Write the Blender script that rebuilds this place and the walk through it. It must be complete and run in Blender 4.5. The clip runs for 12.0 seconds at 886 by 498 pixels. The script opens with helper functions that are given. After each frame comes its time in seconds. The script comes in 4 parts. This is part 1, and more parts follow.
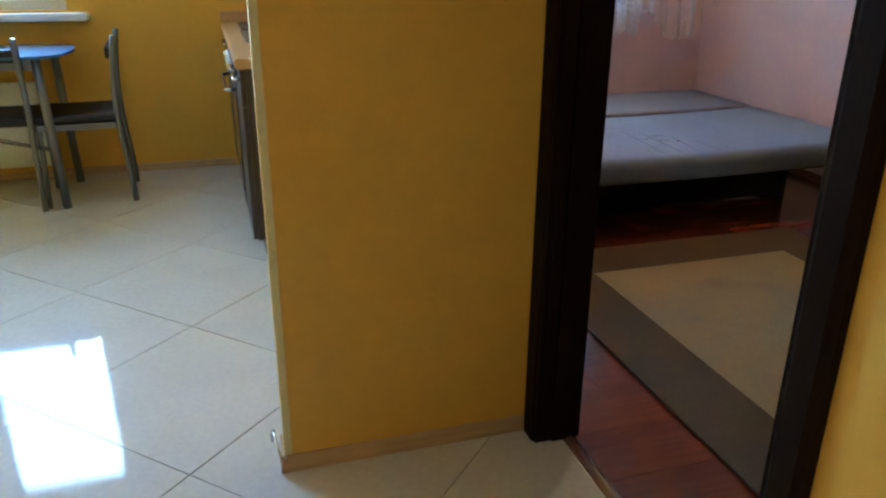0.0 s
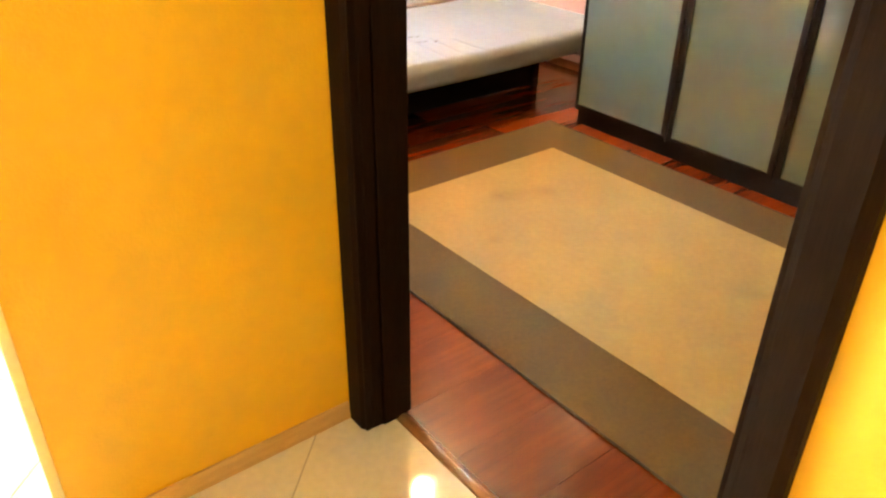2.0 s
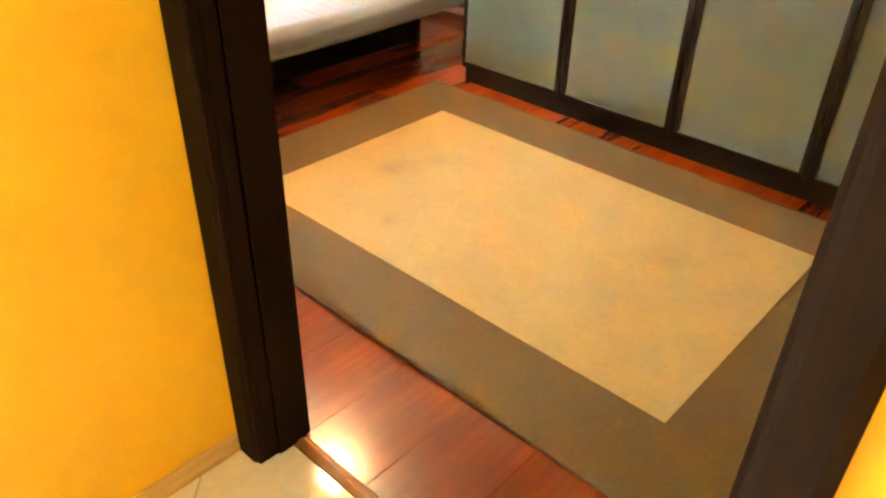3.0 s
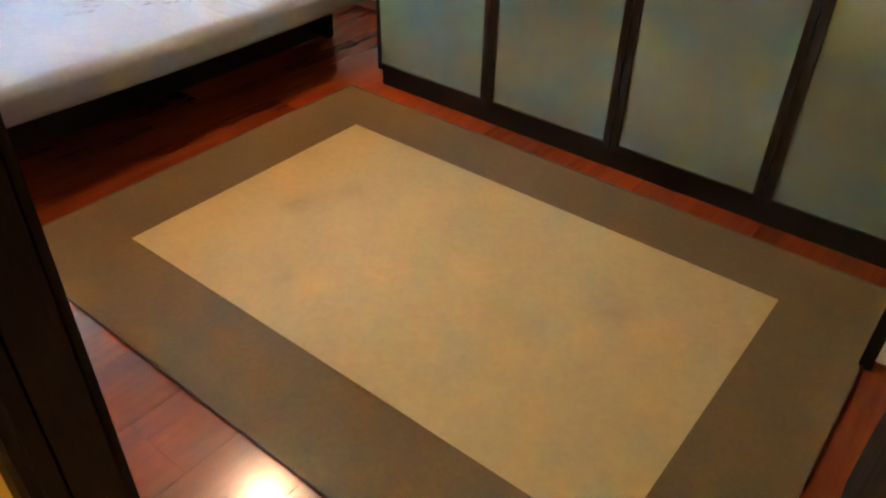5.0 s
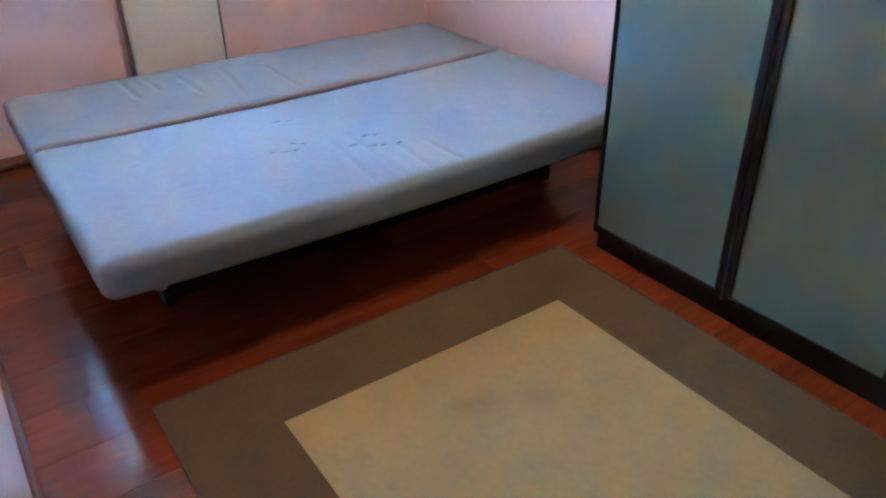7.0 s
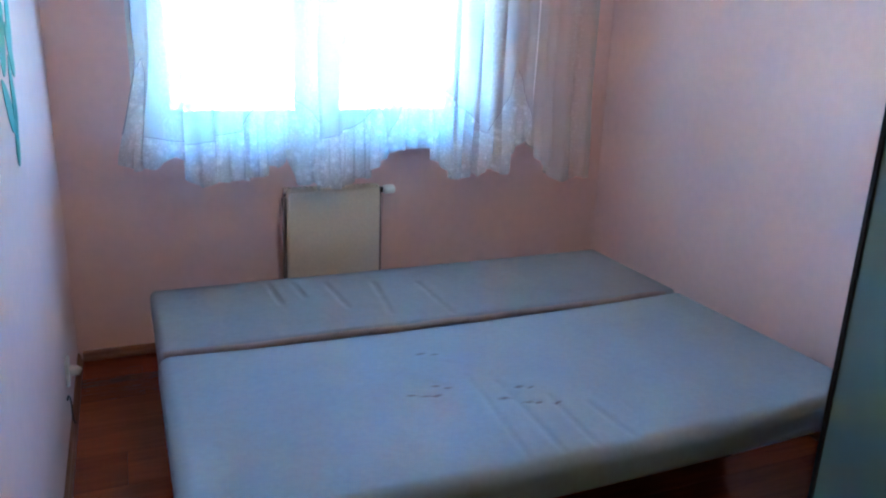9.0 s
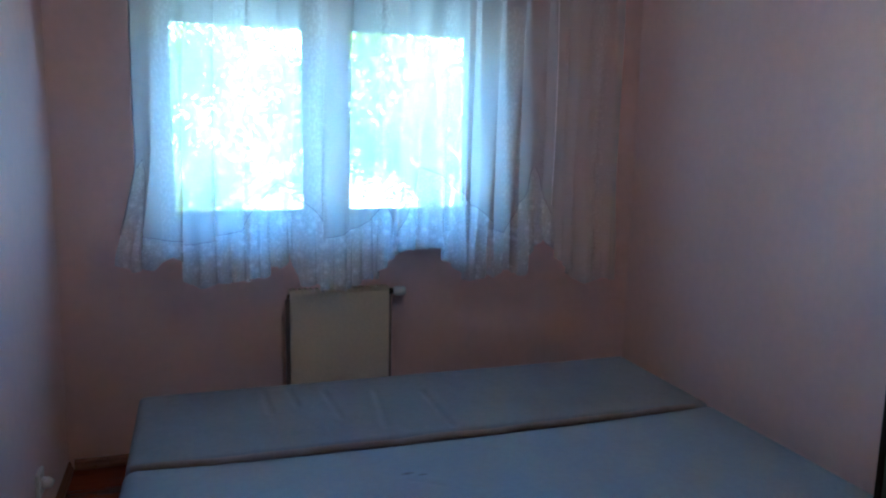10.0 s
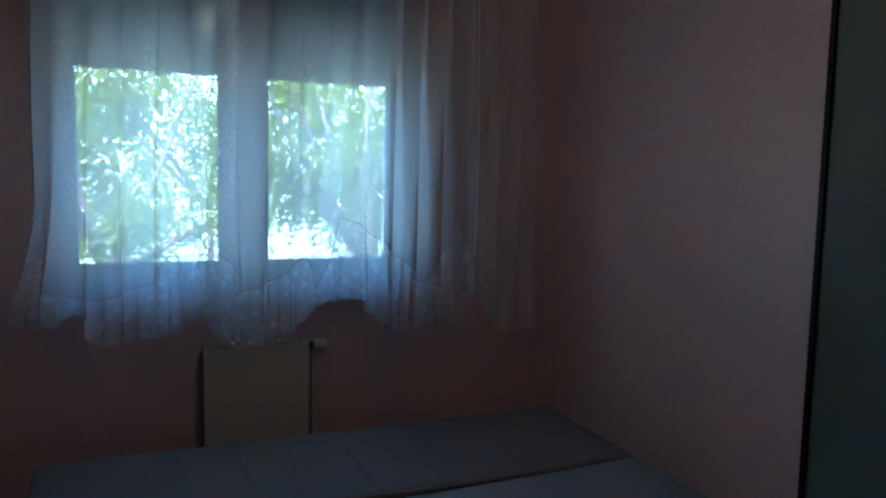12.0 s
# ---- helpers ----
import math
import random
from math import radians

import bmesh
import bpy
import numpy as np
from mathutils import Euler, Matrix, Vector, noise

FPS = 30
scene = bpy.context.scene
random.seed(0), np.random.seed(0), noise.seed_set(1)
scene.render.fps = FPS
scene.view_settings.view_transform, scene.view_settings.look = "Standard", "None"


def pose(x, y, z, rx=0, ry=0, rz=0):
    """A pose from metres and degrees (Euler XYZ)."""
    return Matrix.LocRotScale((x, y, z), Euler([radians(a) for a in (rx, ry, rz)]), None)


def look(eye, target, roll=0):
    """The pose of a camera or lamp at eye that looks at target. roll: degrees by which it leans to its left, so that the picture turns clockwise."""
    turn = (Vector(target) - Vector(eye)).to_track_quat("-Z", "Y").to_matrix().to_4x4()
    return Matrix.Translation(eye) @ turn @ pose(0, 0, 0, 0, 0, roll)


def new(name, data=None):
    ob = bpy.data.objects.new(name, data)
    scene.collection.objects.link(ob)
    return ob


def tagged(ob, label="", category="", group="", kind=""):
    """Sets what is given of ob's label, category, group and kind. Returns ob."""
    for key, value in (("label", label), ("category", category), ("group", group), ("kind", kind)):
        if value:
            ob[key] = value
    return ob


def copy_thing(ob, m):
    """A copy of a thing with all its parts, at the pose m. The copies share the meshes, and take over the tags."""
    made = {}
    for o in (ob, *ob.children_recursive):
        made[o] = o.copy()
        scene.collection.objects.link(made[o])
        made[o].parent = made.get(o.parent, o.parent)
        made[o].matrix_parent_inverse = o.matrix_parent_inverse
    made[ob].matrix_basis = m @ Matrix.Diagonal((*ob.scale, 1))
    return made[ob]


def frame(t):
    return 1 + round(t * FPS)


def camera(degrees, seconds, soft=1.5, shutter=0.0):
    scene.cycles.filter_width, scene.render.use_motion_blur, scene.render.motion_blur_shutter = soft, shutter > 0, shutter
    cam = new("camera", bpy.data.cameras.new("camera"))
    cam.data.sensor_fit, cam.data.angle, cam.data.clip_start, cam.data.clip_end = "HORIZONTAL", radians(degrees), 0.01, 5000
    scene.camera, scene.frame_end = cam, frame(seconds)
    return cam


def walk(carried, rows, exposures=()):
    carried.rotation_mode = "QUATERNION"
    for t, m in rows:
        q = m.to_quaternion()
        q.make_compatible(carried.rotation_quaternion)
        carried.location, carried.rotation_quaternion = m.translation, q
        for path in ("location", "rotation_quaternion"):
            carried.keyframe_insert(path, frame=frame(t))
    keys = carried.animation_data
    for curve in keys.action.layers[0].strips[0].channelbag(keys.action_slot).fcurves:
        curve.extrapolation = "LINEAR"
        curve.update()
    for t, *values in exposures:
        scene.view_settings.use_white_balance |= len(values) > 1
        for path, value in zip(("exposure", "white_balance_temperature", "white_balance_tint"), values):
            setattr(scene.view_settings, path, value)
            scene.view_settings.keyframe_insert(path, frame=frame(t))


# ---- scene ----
cam = camera(60.8, 12.0, soft=2.3)
PATH = [
    (0, (-0.745, -1.635, 1.243), (-0.198, 0.144, 0.511), 0.4),
    (0.5, (-0.698, -1.492, 1.22), (-0.015, 0.22, 0.443), -0.3),
    (1, (-0.731, -1.424, 1.281), (0.11, 0.174, 0.422), -0.5),
    (1.5, (-0.774, -1.338, 1.337), (0.217, 0.12, 0.392), 0.6),
    (2, (-0.705, -1.24, 1.3), (0.37, 0.112, 0.301), 0.9),
    (2.5, (-0.625, -1.14, 1.271), (0.537, 0.097, 0.214), 1.1),
    (3, (-0.546, -1.059, 1.27), (0.694, 0.056, 0.165), 1.6),
    (5, (-0.144, -0.861, 1.305), (1.129, 0.118, 0.112), 1.4),
    (5.5, (-0.04, -0.79, 1.309), (1.195, 0.236, 0.118), 0.5),
    (6, (0.053, -0.692, 1.322), (1.232, 0.427, 0.158), 0.0),
    (6.5, (0.152, -0.588, 1.305), (1.237, 0.7, 0.226), -0.8),
    (7, (0.231, -0.49, 1.361), (1.203, 0.931, 0.344), -0.9),
    (7.5, (0.282, -0.352, 1.383), (1.163, 1.18, 0.446), -0.3),
    (7.7, (0.325, -0.355, 1.37), (1.155, 1.23, 0.485), -0.3),
    (9.3, (0.4, -0.055, 1.42), (1.145, 1.742, 0.905), 2.5),
    (9.5, (0.47, -0.052, 1.433), (1.173, 1.76, 0.96), 2.3),
    (10, (0.642, -0.006, 1.369), (1.259, 1.87, 1.053), 1.1),
    (10.5, (0.647, 0.064, 1.373), (1.271, 1.951, 1.146), 1.1),
    (11, (0.625, 0.094, 1.411), (1.283, 1.97, 1.194), 1.4),
    (11.5, (0.686, 0.08, 1.39), (1.384, 1.943, 1.189), 1.3),
    (12, (0.704, 0.037, 1.391), (1.49, 1.866, 1.192), 1.2),
]
EXPOSURES = [(0, 5.6, 4750, 8), (0.9, 6.0, 5450, 11), (1.5, 7.1, 6700, 12), (2.5, 8.3, 7600, 8), (3.2, 8.3, 7200, 8), (5, 7.4, 5700, 8),
             (6.5, 6.6, 4550, 4), (7.5, 6.95, 4050, 3), (9.3, 5.45, 4050, 0), (9.6, 5.0, 4050, 0), (10.5, 3.95, 4120, 0), (12, 3.05, 4320, 3)]
walk(cam, [(t, look(eye, target, roll)) for t, eye, target, roll in PATH], EXPOSURES)

# ---- world, sun, lamps ----
SUN_EL, SUN_AZ = 52, 205          # degrees; azimuth from +y clockwise
world = bpy.data.worlds.new("sky")
scene.world = world
world.use_nodes = True
wn = world.node_tree.nodes
sky = wn.new("ShaderNodeTexSky")
sky.sky_type = 'NISHITA'
sky.sun_disc = False
sky.sun_elevation, sky.sun_rotation = radians(SUN_EL), radians(SUN_AZ)
world.node_tree.links.new(sky.outputs[0], wn["Background"].inputs[0])
wn["Background"].inputs[1].default_value = 0.15

sun = new("sun", bpy.data.lights.new("sun", 'SUN'))
sun.data.energy, sun.data.angle, sun.data.color = 5.0, radians(0.5), (1.0, 0.93, 0.80)
sa, se = radians(SUN_AZ), radians(SUN_EL)
sun.matrix_world = look((0, 0, 30), (0 - math.sin(sa) * math.cos(se), -math.cos(sa) * math.cos(se), 30 - math.sin(se)))

LAMP = (1.24, 1.37, 2.335)
bulb = new("bedroom_bulb_light", bpy.data.lights.new("bedroom_bulb_light", 'POINT'))
bulb.data.energy, bulb.data.shadow_soft_size, bulb.data.color = 0.31, 0.025, (1.0, 0.62, 0.32)
bulb.location = (LAMP[0], LAMP[1], LAMP[2] - 0.056)

# Added lamp out of view, no known source: brightens the yellow hall wall.
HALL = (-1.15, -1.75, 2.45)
hall_fill = new("hall_fill_light", bpy.data.lights.new("hall_fill_light", 'POINT'))
hall_fill.data.energy, hall_fill.data.shadow_soft_size, hall_fill.data.color = 0.17, 0.06, (1.0, 0.76, 0.45)
hall_fill.location = (HALL[0], HALL[1], HALL[2] - 0.12)

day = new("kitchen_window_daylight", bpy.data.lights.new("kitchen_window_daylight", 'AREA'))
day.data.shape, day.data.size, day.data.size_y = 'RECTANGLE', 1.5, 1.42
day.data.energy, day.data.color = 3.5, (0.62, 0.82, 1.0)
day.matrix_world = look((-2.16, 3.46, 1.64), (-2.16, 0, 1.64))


# ---- materials ----
def mat(name, base, rough=0.5, metal=0.0, var=0.12, scale=6.0, bump=0.0, bump_scale=200.0, spec=0.5, rand=0.0, fine=0.06, stretch=None):
    """A painted, wooden or plastic surface: two scales of tone, fine relief."""
    m = bpy.data.materials.new(name)
    m.use_nodes = True
    n, l = m.node_tree.nodes, m.node_tree.links
    b = n["Principled BSDF"]
    b.inputs["Metallic"].default_value = metal
    b.inputs["Specular IOR Level"].default_value = spec
    tc = n.new("ShaderNodeTexCoord")
    mp = n.new("ShaderNodeMapping")
    mp.inputs["Scale"].default_value = stretch or (1, 1, 1)
    l.new(tc.outputs["Object"], mp.inputs["Vector"])
    big, small = n.new("ShaderNodeTexNoise"), n.new("ShaderNodeTexNoise")
    big.inputs["Scale"].default_value, small.inputs["Scale"].default_value = scale, scale * 14
    big.inputs["Detail"].default_value, small.inputs["Detail"].default_value = 4, 3
    for t in (big, small):
        l.new(mp.outputs[0], t.inputs["Vector"])
    def tone(fac_socket, amount, colour_socket):
        r = n.new("ShaderNodeMapRange")
        r.inputs["From Min"].default_value, r.inputs["From Max"].default_value = 0.25, 0.75
        r.inputs["To Min"].default_value, r.inputs["To Max"].default_value = 1 - amount, 1 + amount
        l.new(fac_socket, r.inputs["Value"])
        v = n.new("ShaderNodeVectorMath")
        v.operation = 'SCALE'
        l.new(colour_socket, v.inputs[0])
        l.new(r.outputs[0], v.inputs["Scale"])
        return v.outputs[0]
    rgb = n.new("ShaderNodeRGB")
    rgb.outputs[0].default_value = (*base, 1)
    out = tone(small.outputs[0], fine, tone(big.outputs[0], var, rgb.outputs[0]))
    if rand:
        oi = n.new("ShaderNodeObjectInfo")
        r = n.new("ShaderNodeMapRange")
        r.inputs["To Min"].default_value, r.inputs["To Max"].default_value = 1 - rand, 1 + rand
        l.new(oi.outputs["Random"], r.inputs["Value"])
        v = n.new("ShaderNodeVectorMath")
        v.operation = 'SCALE'
        l.new(out, v.inputs[0])
        l.new(r.outputs[0], v.inputs["Scale"])
        out = v.outputs[0]
    l.new(out, b.inputs["Base Color"])
    rr = n.new("ShaderNodeMapRange")
    rr.inputs["To Min"].default_value, rr.inputs["To Max"].default_value = max(0.02, rough * 0.8), min(1, rough * 1.2)
    l.new(big.outputs[0], rr.inputs["Value"])
    l.new(rr.outputs[0], b.inputs["Roughness"])
    if bump:
        bn, bp = n.new("ShaderNodeTexNoise"), n.new("ShaderNodeBump")
        bn.inputs["Scale"].default_value, bn.inputs["Detail"].default_value = bump_scale, 3
        bp.inputs["Strength"].default_value, bp.inputs["Distance"].default_value = bump, 0.004
        l.new(mp.outputs[0], bn.inputs["Vector"])
        l.new(bn.outputs[0], bp.inputs["Height"])
        l.new(bp.outputs[0], b.inputs["Normal"])
    return m


def glow(name, colour, strength):
    m = bpy.data.materials.new(name)
    m.use_nodes = True
    b = m.node_tree.nodes["Principled BSDF"]
    b.inputs["Base Color"].default_value = (*colour, 1)
    b.inputs["Emission Color"].default_value = (*colour, 1)
    b.inputs["Emission Strength"].default_value = strength
    return m


def clear_glass(name, tint=(1, 1, 1)):
    m = bpy.data.materials.new(name)
    m.use_nodes = True
    n, l = m.node_tree.nodes, m.node_tree.links
    n.remove(n["Principled BSDF"])
    tr, gl, mx, fr = n.new("ShaderNodeBsdfTransparent"), n.new("ShaderNodeBsdfGlossy"), n.new("ShaderNodeMixShader"), n.new("ShaderNodeFresnel")
    tr.inputs[0].default_value = (*tint, 1)
    gl.inputs["Roughness"].default_value = 0.0
    fr.inputs[0].default_value = 1.5
    l.new(fr.outputs[0], mx.inputs[0])
    l.new(tr.outputs[0], mx.inputs[1])
    l.new(gl.outputs[0], mx.inputs[2])
    l.new(mx.outputs[0], n["Material Output"].inputs[0])
    return m


def sheer(name, colour, see, flowers=0.0, bands=0.0):
    """Thin voile: part lets light straight through, part scatters it on both sides. Woven flowers and ladder bands are denser."""
    m = bpy.data.materials.new(name)
    m.use_nodes = True
    n, l = m.node_tree.nodes, m.node_tree.links
    n.remove(n["Principled BSDF"])
    tr, df, tl = n.new("ShaderNodeBsdfTransparent"), n.new("ShaderNodeBsdfDiffuse"), n.new("ShaderNodeBsdfTranslucent")
    df.inputs[0].default_value = tl.inputs[0].default_value = (*colour, 1)
    a, b = n.new("ShaderNodeMixShader"), n.new("ShaderNodeMixShader")
    a.inputs[0].default_value = 0.88
    l.new(df.outputs[0], a.inputs[1])
    l.new(tl.outputs[0], a.inputs[2])
    tc, no, mr = n.new("ShaderNodeTexCoord"), n.new("ShaderNodeTexNoise"), n.new("ShaderNodeMapRange")
    no.inputs["Scale"].default_value, no.inputs["Detail"].default_value = 140, 3
    mr.inputs["To Min"].default_value, mr.inputs["To Max"].default_value = 1 - see - 0.04, 1 - see + 0.04
    l.new(tc.outputs["Object"], no.inputs["Vector"])
    l.new(no.outputs[0], mr.inputs["Value"])
    dense = mr.outputs[0]

    def more(socket, lo, hi, amount):
        r, ad = n.new("ShaderNodeMapRange"), n.new("ShaderNodeMath")
        r.inputs["From Min"].default_value, r.inputs["From Max"].default_value = lo, hi
        r.inputs["To Max"].default_value = amount
        l.new(socket, r.inputs["Value"])
        ad.operation = 'ADD'
        l.new(dense, ad.inputs[0])
        l.new(r.outputs[0], ad.inputs[1])
        return ad.outputs[0]

    if flowers:
        vo, mp = n.new("ShaderNodeTexVoronoi"), n.new("ShaderNodeMapping")
        vo.inputs["Scale"].default_value = 26
        mp.inputs["Scale"].default_value = (1, 0.2, 1)
        l.new(tc.outputs["Object"], mp.inputs["Vector"])
        l.new(mp.outputs[0], vo.inputs["Vector"])
        dense = more(vo.outputs["Distance"], 0.42, 0.12, flowers)
        dense = more(no.outputs[0], 0.5, 0.7, flowers)
    if bands:
        wa, mp, ck, mu = n.new("ShaderNodeTexWave"), n.new("ShaderNodeMapping"), n.new("ShaderNodeTexNoise"), n.new("ShaderNodeMath")
        wa.bands_direction, wa.inputs["Scale"].default_value, wa.inputs["Phase Offset"].default_value = 'X', 1.15, 1.1
        mp.inputs["Scale"].default_value = (110, 1, 60)
        ck.inputs["Scale"].default_value = 1.0
        l.new(tc.outputs["Object"], wa.inputs["Vector"])
        l.new(tc.outputs["Object"], mp.inputs["Vector"])
        l.new(mp.outputs[0], ck.inputs["Vector"])
        mu.operation = 'MULTIPLY'
        l.new(wa.outputs["Fac"], mu.inputs[0])
        l.new(ck.outputs[0], mu.inputs[1])
        dense = more(mu.outputs[0], 0.44, 0.62, bands)
    l.new(dense, b.inputs[0])
    l.new(tr.outputs[0], b.inputs[1])
    l.new(a.outputs[0], b.inputs[2])
    l.new(b.outputs[0], n["Material Output"].inputs[0])
    return m


def leaf_mat(name, colour):
    m = bpy.data.materials.new(name)
    m.use_nodes = True
    n, l = m.node_tree.nodes, m.node_tree.links
    n.remove(n["Principled BSDF"])
    df, tl, mx = n.new("ShaderNodeBsdfDiffuse"), n.new("ShaderNodeBsdfTranslucent"), n.new("ShaderNodeMixShader")
    g, rp = n.new("ShaderNodeNewGeometry"), n.new("ShaderNodeMapRange")
    rp.inputs["To Min"].default_value, rp.inputs["To Max"].default_value = 0.72, 1.4
    l.new(g.outputs["Random Per Island"], rp.inputs["Value"])
    rgb, v = n.new("ShaderNodeRGB"), n.new("ShaderNodeVectorMath")
    rgb.outputs[0].default_value = (*colour, 1)
    v.operation = 'SCALE'
    l.new(rgb.outputs[0], v.inputs[0])
    l.new(rp.outputs[0], v.inputs["Scale"])
    l.new(v.outputs[0], df.inputs[0])
    l.new(v.outputs[0], tl.inputs[0])
    mx.inputs[0].default_value = 0.45
    l.new(df.outputs[0], mx.inputs[1])
    l.new(tl.outputs[0], mx.inputs[2])
    l.new(mx.outputs[0], n["Material Output"].inputs[0])
    return m


def laminate_mat(name):
    """Reddish three-strip laminate, long grain along x."""
    m = mat(name, (0.170, 0.029, 0.005), rough=0.17, spec=0.62, var=0.25, scale=3.0, fine=0.12, rand=0.26, stretch=(1.2, 14, 14))
    n, l = m.node_tree.nodes, m.node_tree.links
    b = n["Principled BSDF"]
    src = b.inputs["Base Color"].links[0].from_socket
    tc = n["Texture Coordinate"]
    br = n.new("ShaderNodeTexBrick")
    br.offset, br.inputs["Scale"].default_value = 0.37, 1.0
    br.inputs["Color1"].default_value, br.inputs["Color2"].default_value = (1.12, 1.13, 1.15, 1), (0.86, 0.84, 0.83, 1)
    br.inputs["Mortar"].default_value = (0.8, 0.8, 0.8, 1)
    br.inputs["Mortar Size"].default_value = 0.0008
    br.inputs["Brick Width"].default_value, br.inputs["Row Height"].default_value = 0.41, 0.0667
    l.new(tc.outputs["Object"], br.inputs["Vector"])
    mu = n.new("ShaderNodeVectorMath")
    mu.operation = 'MULTIPLY'
    l.new(src, mu.inputs[0])
    l.new(br.outputs["Color"], mu.inputs[1])
    l.new(mu.outputs[0], b.inputs["Base Color"])
    return m


def stain_shade_spots(m, spots, colour, strength=0.5, squash=1.0):
    """Adds worn, stained and crease-shade spots (x, y, radius) in object space."""
    n, l = m.node_tree.nodes, m.node_tree.links
    b = n["Principled BSDF"]
    out = b.inputs["Base Color"].links[0].from_socket
    tc = n["Texture Coordinate"]
    nz = n.new("ShaderNodeTexNoise")
    nz.inputs["Scale"].default_value, nz.inputs["Detail"].default_value = 22, 5
    l.new(tc.outputs["Object"], nz.inputs["Vector"])
    for x, y, r in spots:
        d = n.new("ShaderNodeVectorMath")
        d.operation = 'DISTANCE'
        fl = n.new("ShaderNodeVectorMath")
        fl.operation = 'MULTIPLY'
        fl.inputs[1].default_value = (1, squash, 0)
        l.new(tc.outputs["Object"], fl.inputs[0])
        l.new(fl.outputs[0], d.inputs[0])
        d.inputs[1].default_value = (x, y * squash, 0)
        r1 = n.new("ShaderNodeMapRange")
        r1.inputs["From Min"].default_value, r1.inputs["From Max"].default_value = r, 0.0
        r1.inputs["To Max"].default_value = strength * 2
        l.new(d.outputs["Value"], r1.inputs["Value"])
        mm = n.new("ShaderNodeMath")
        mm.operation = 'MULTIPLY'
        l.new(r1.outputs[0], mm.inputs[0])
        l.new(nz.outputs[0], mm.inputs[1])
        mx = n.new("ShaderNodeMixRGB")
        mx.inputs[2].default_value = (*colour, 1)
        l.new(mm.outputs[0], mx.inputs[0])
        l.new(out, mx.inputs[1])
        out = mx.outputs[0]
    l.new(out, b.inputs["Base Color"])
    return m


M_YELLOW = mat("yellow_wall_paint", (0.74, 0.425, 0.030), 0.62, var=0.05, scale=2.2, bump=0.25, bump_scale=130, fine=0.03)
M_PINK = mat("pink_wall_paint", (0.76, 0.56, 0.52), 0.68, var=0.05, scale=2.0, bump=0.2, bump_scale=140, fine=0.03)
M_BEAD = mat("pale_corner_bead", (0.80, 0.70, 0.36), 0.55, var=0.05)
M_WHITE = mat("white_ceiling_paint", (0.62, 0.61, 0.58), 0.8, var=0.03, bump=0.2)
M_TILE = mat("cream_glazed_tile", (0.66, 0.60, 0.50), 0.055, var=0.06, scale=3.5, rand=0.03, bump=0.02, bump_scale=40)
M_GROUT = mat("tile_grout", (0.42, 0.37, 0.30), 0.85, var=0.15)
M_LAM = laminate_mat("red_laminate")
M_UNDER = mat("dark_joint", (0.10, 0.025, 0.010), 0.8)
M_WENGE = mat("wenge_veneer", (0.013, 0.0065, 0.004), 0.55, var=0.3, scale=3.0, fine=0.25, spec=0.04, bump=0.12, bump_scale=60, stretch=(9, 9, 0.7))
M_BLACKBROWN = mat("black_brown_frame", (0.010, 0.007, 0.006), 0.42, var=0.25, scale=4, fine=0.2, spec=0.25)
M_FROST = mat("frosted_panel_glass", (0.118, 0.163, 0.146), 0.07, var=0.03, scale=1.6, fine=0.02, spec=0.9)
M_FROST.node_tree.nodes["Principled BSDF"].inputs["IOR"].default_value = 1.65
M_RUG_IN = stain_shade_spots(mat("beige_rug_pile", (0.405, 0.289, 0.105), 0.95, var=0.07, scale=4, fine=0.06, bump=0.25, bump_scale=420),
                   [(-0.02, 0.53, 0.10), (0.11, 0.475, 0.07), (-0.06, 0.55, 0.06), (-0.31, 0.295, 0.04), (0.12, -0.45, 0.10)], (0.20, 0.13, 0.07), 0.24)
M_RUG_OUT = mat("brown_rug_border", (0.118, 0.071, 0.017), 0.95, var=0.10, scale=6, fine=0.12, bump=0.4, bump_scale=380)
M_RUG_EDGE = mat("rug_binding", (0.11, 0.075, 0.045), 0.9)
# Dashes: real stains, with the creases' shade painted into the same dark colour.
M_SOFA = stain_shade_spots(mat("grey_blue_cover", (0.275, 0.315, 0.35), 0.9, var=0.06, scale=4, fine=0.05, bump=0.35, bump_scale=420),
                 [(-0.345, -0.285, 0.025), (-0.31, -0.30, 0.028), (-0.28, -0.305, 0.022), (-0.26, -0.25, 0.022), (-0.23, -0.27, 0.020), (-0.03, -0.33, 0.022), (0.0, -0.345, 0.018),
                  (-0.05, -0.42, 0.024), (-0.02, -0.43, 0.02), (-0.22, -0.02, 0.025), (-0.18, -0.04, 0.02), (-0.1, -0.38, 0.03), (0.03, -0.45, 0.02)], (0.10, 0.085, 0.095), 1.15, 2.6)
M_SOFA_BACK = mat("worn_grey_cover", (0.235, 0.245, 0.265), 0.9, var=0.07, scale=4, fine=0.06, bump=0.35, bump_scale=420)
M_WELT = mat("brown_piping", (0.27, 0.22, 0.21), 0.9, var=0.2)
M_BASEB = mat("beech_skirting", (0.50, 0.33, 0.16), 0.45, var=0.12, stretch=(2, 12, 12))
M_BASEB_RED = mat("brown_skirting", (0.20, 0.085, 0.04), 0.4, var=0.15, stretch=(2, 12, 12))
M_THRESH = mat("wooden_threshold", (0.30, 0.14, 0.055), 0.35, var=0.15, stretch=(12, 2, 12))
M_PVC = mat("white_window_plastic", (0.86, 0.87, 0.87), 0.35, var=0.03)
M_SEAL = mat("black_rubber_seal", (0.02, 0.02, 0.02), 0.7)
M_SHUTTER = mat("grey_shutter_slat", (0.16, 0.17, 0.165), 0.6, var=0.08)
M_GLASS = clear_glass("window_glass", (0.94, 0.98, 0.97))
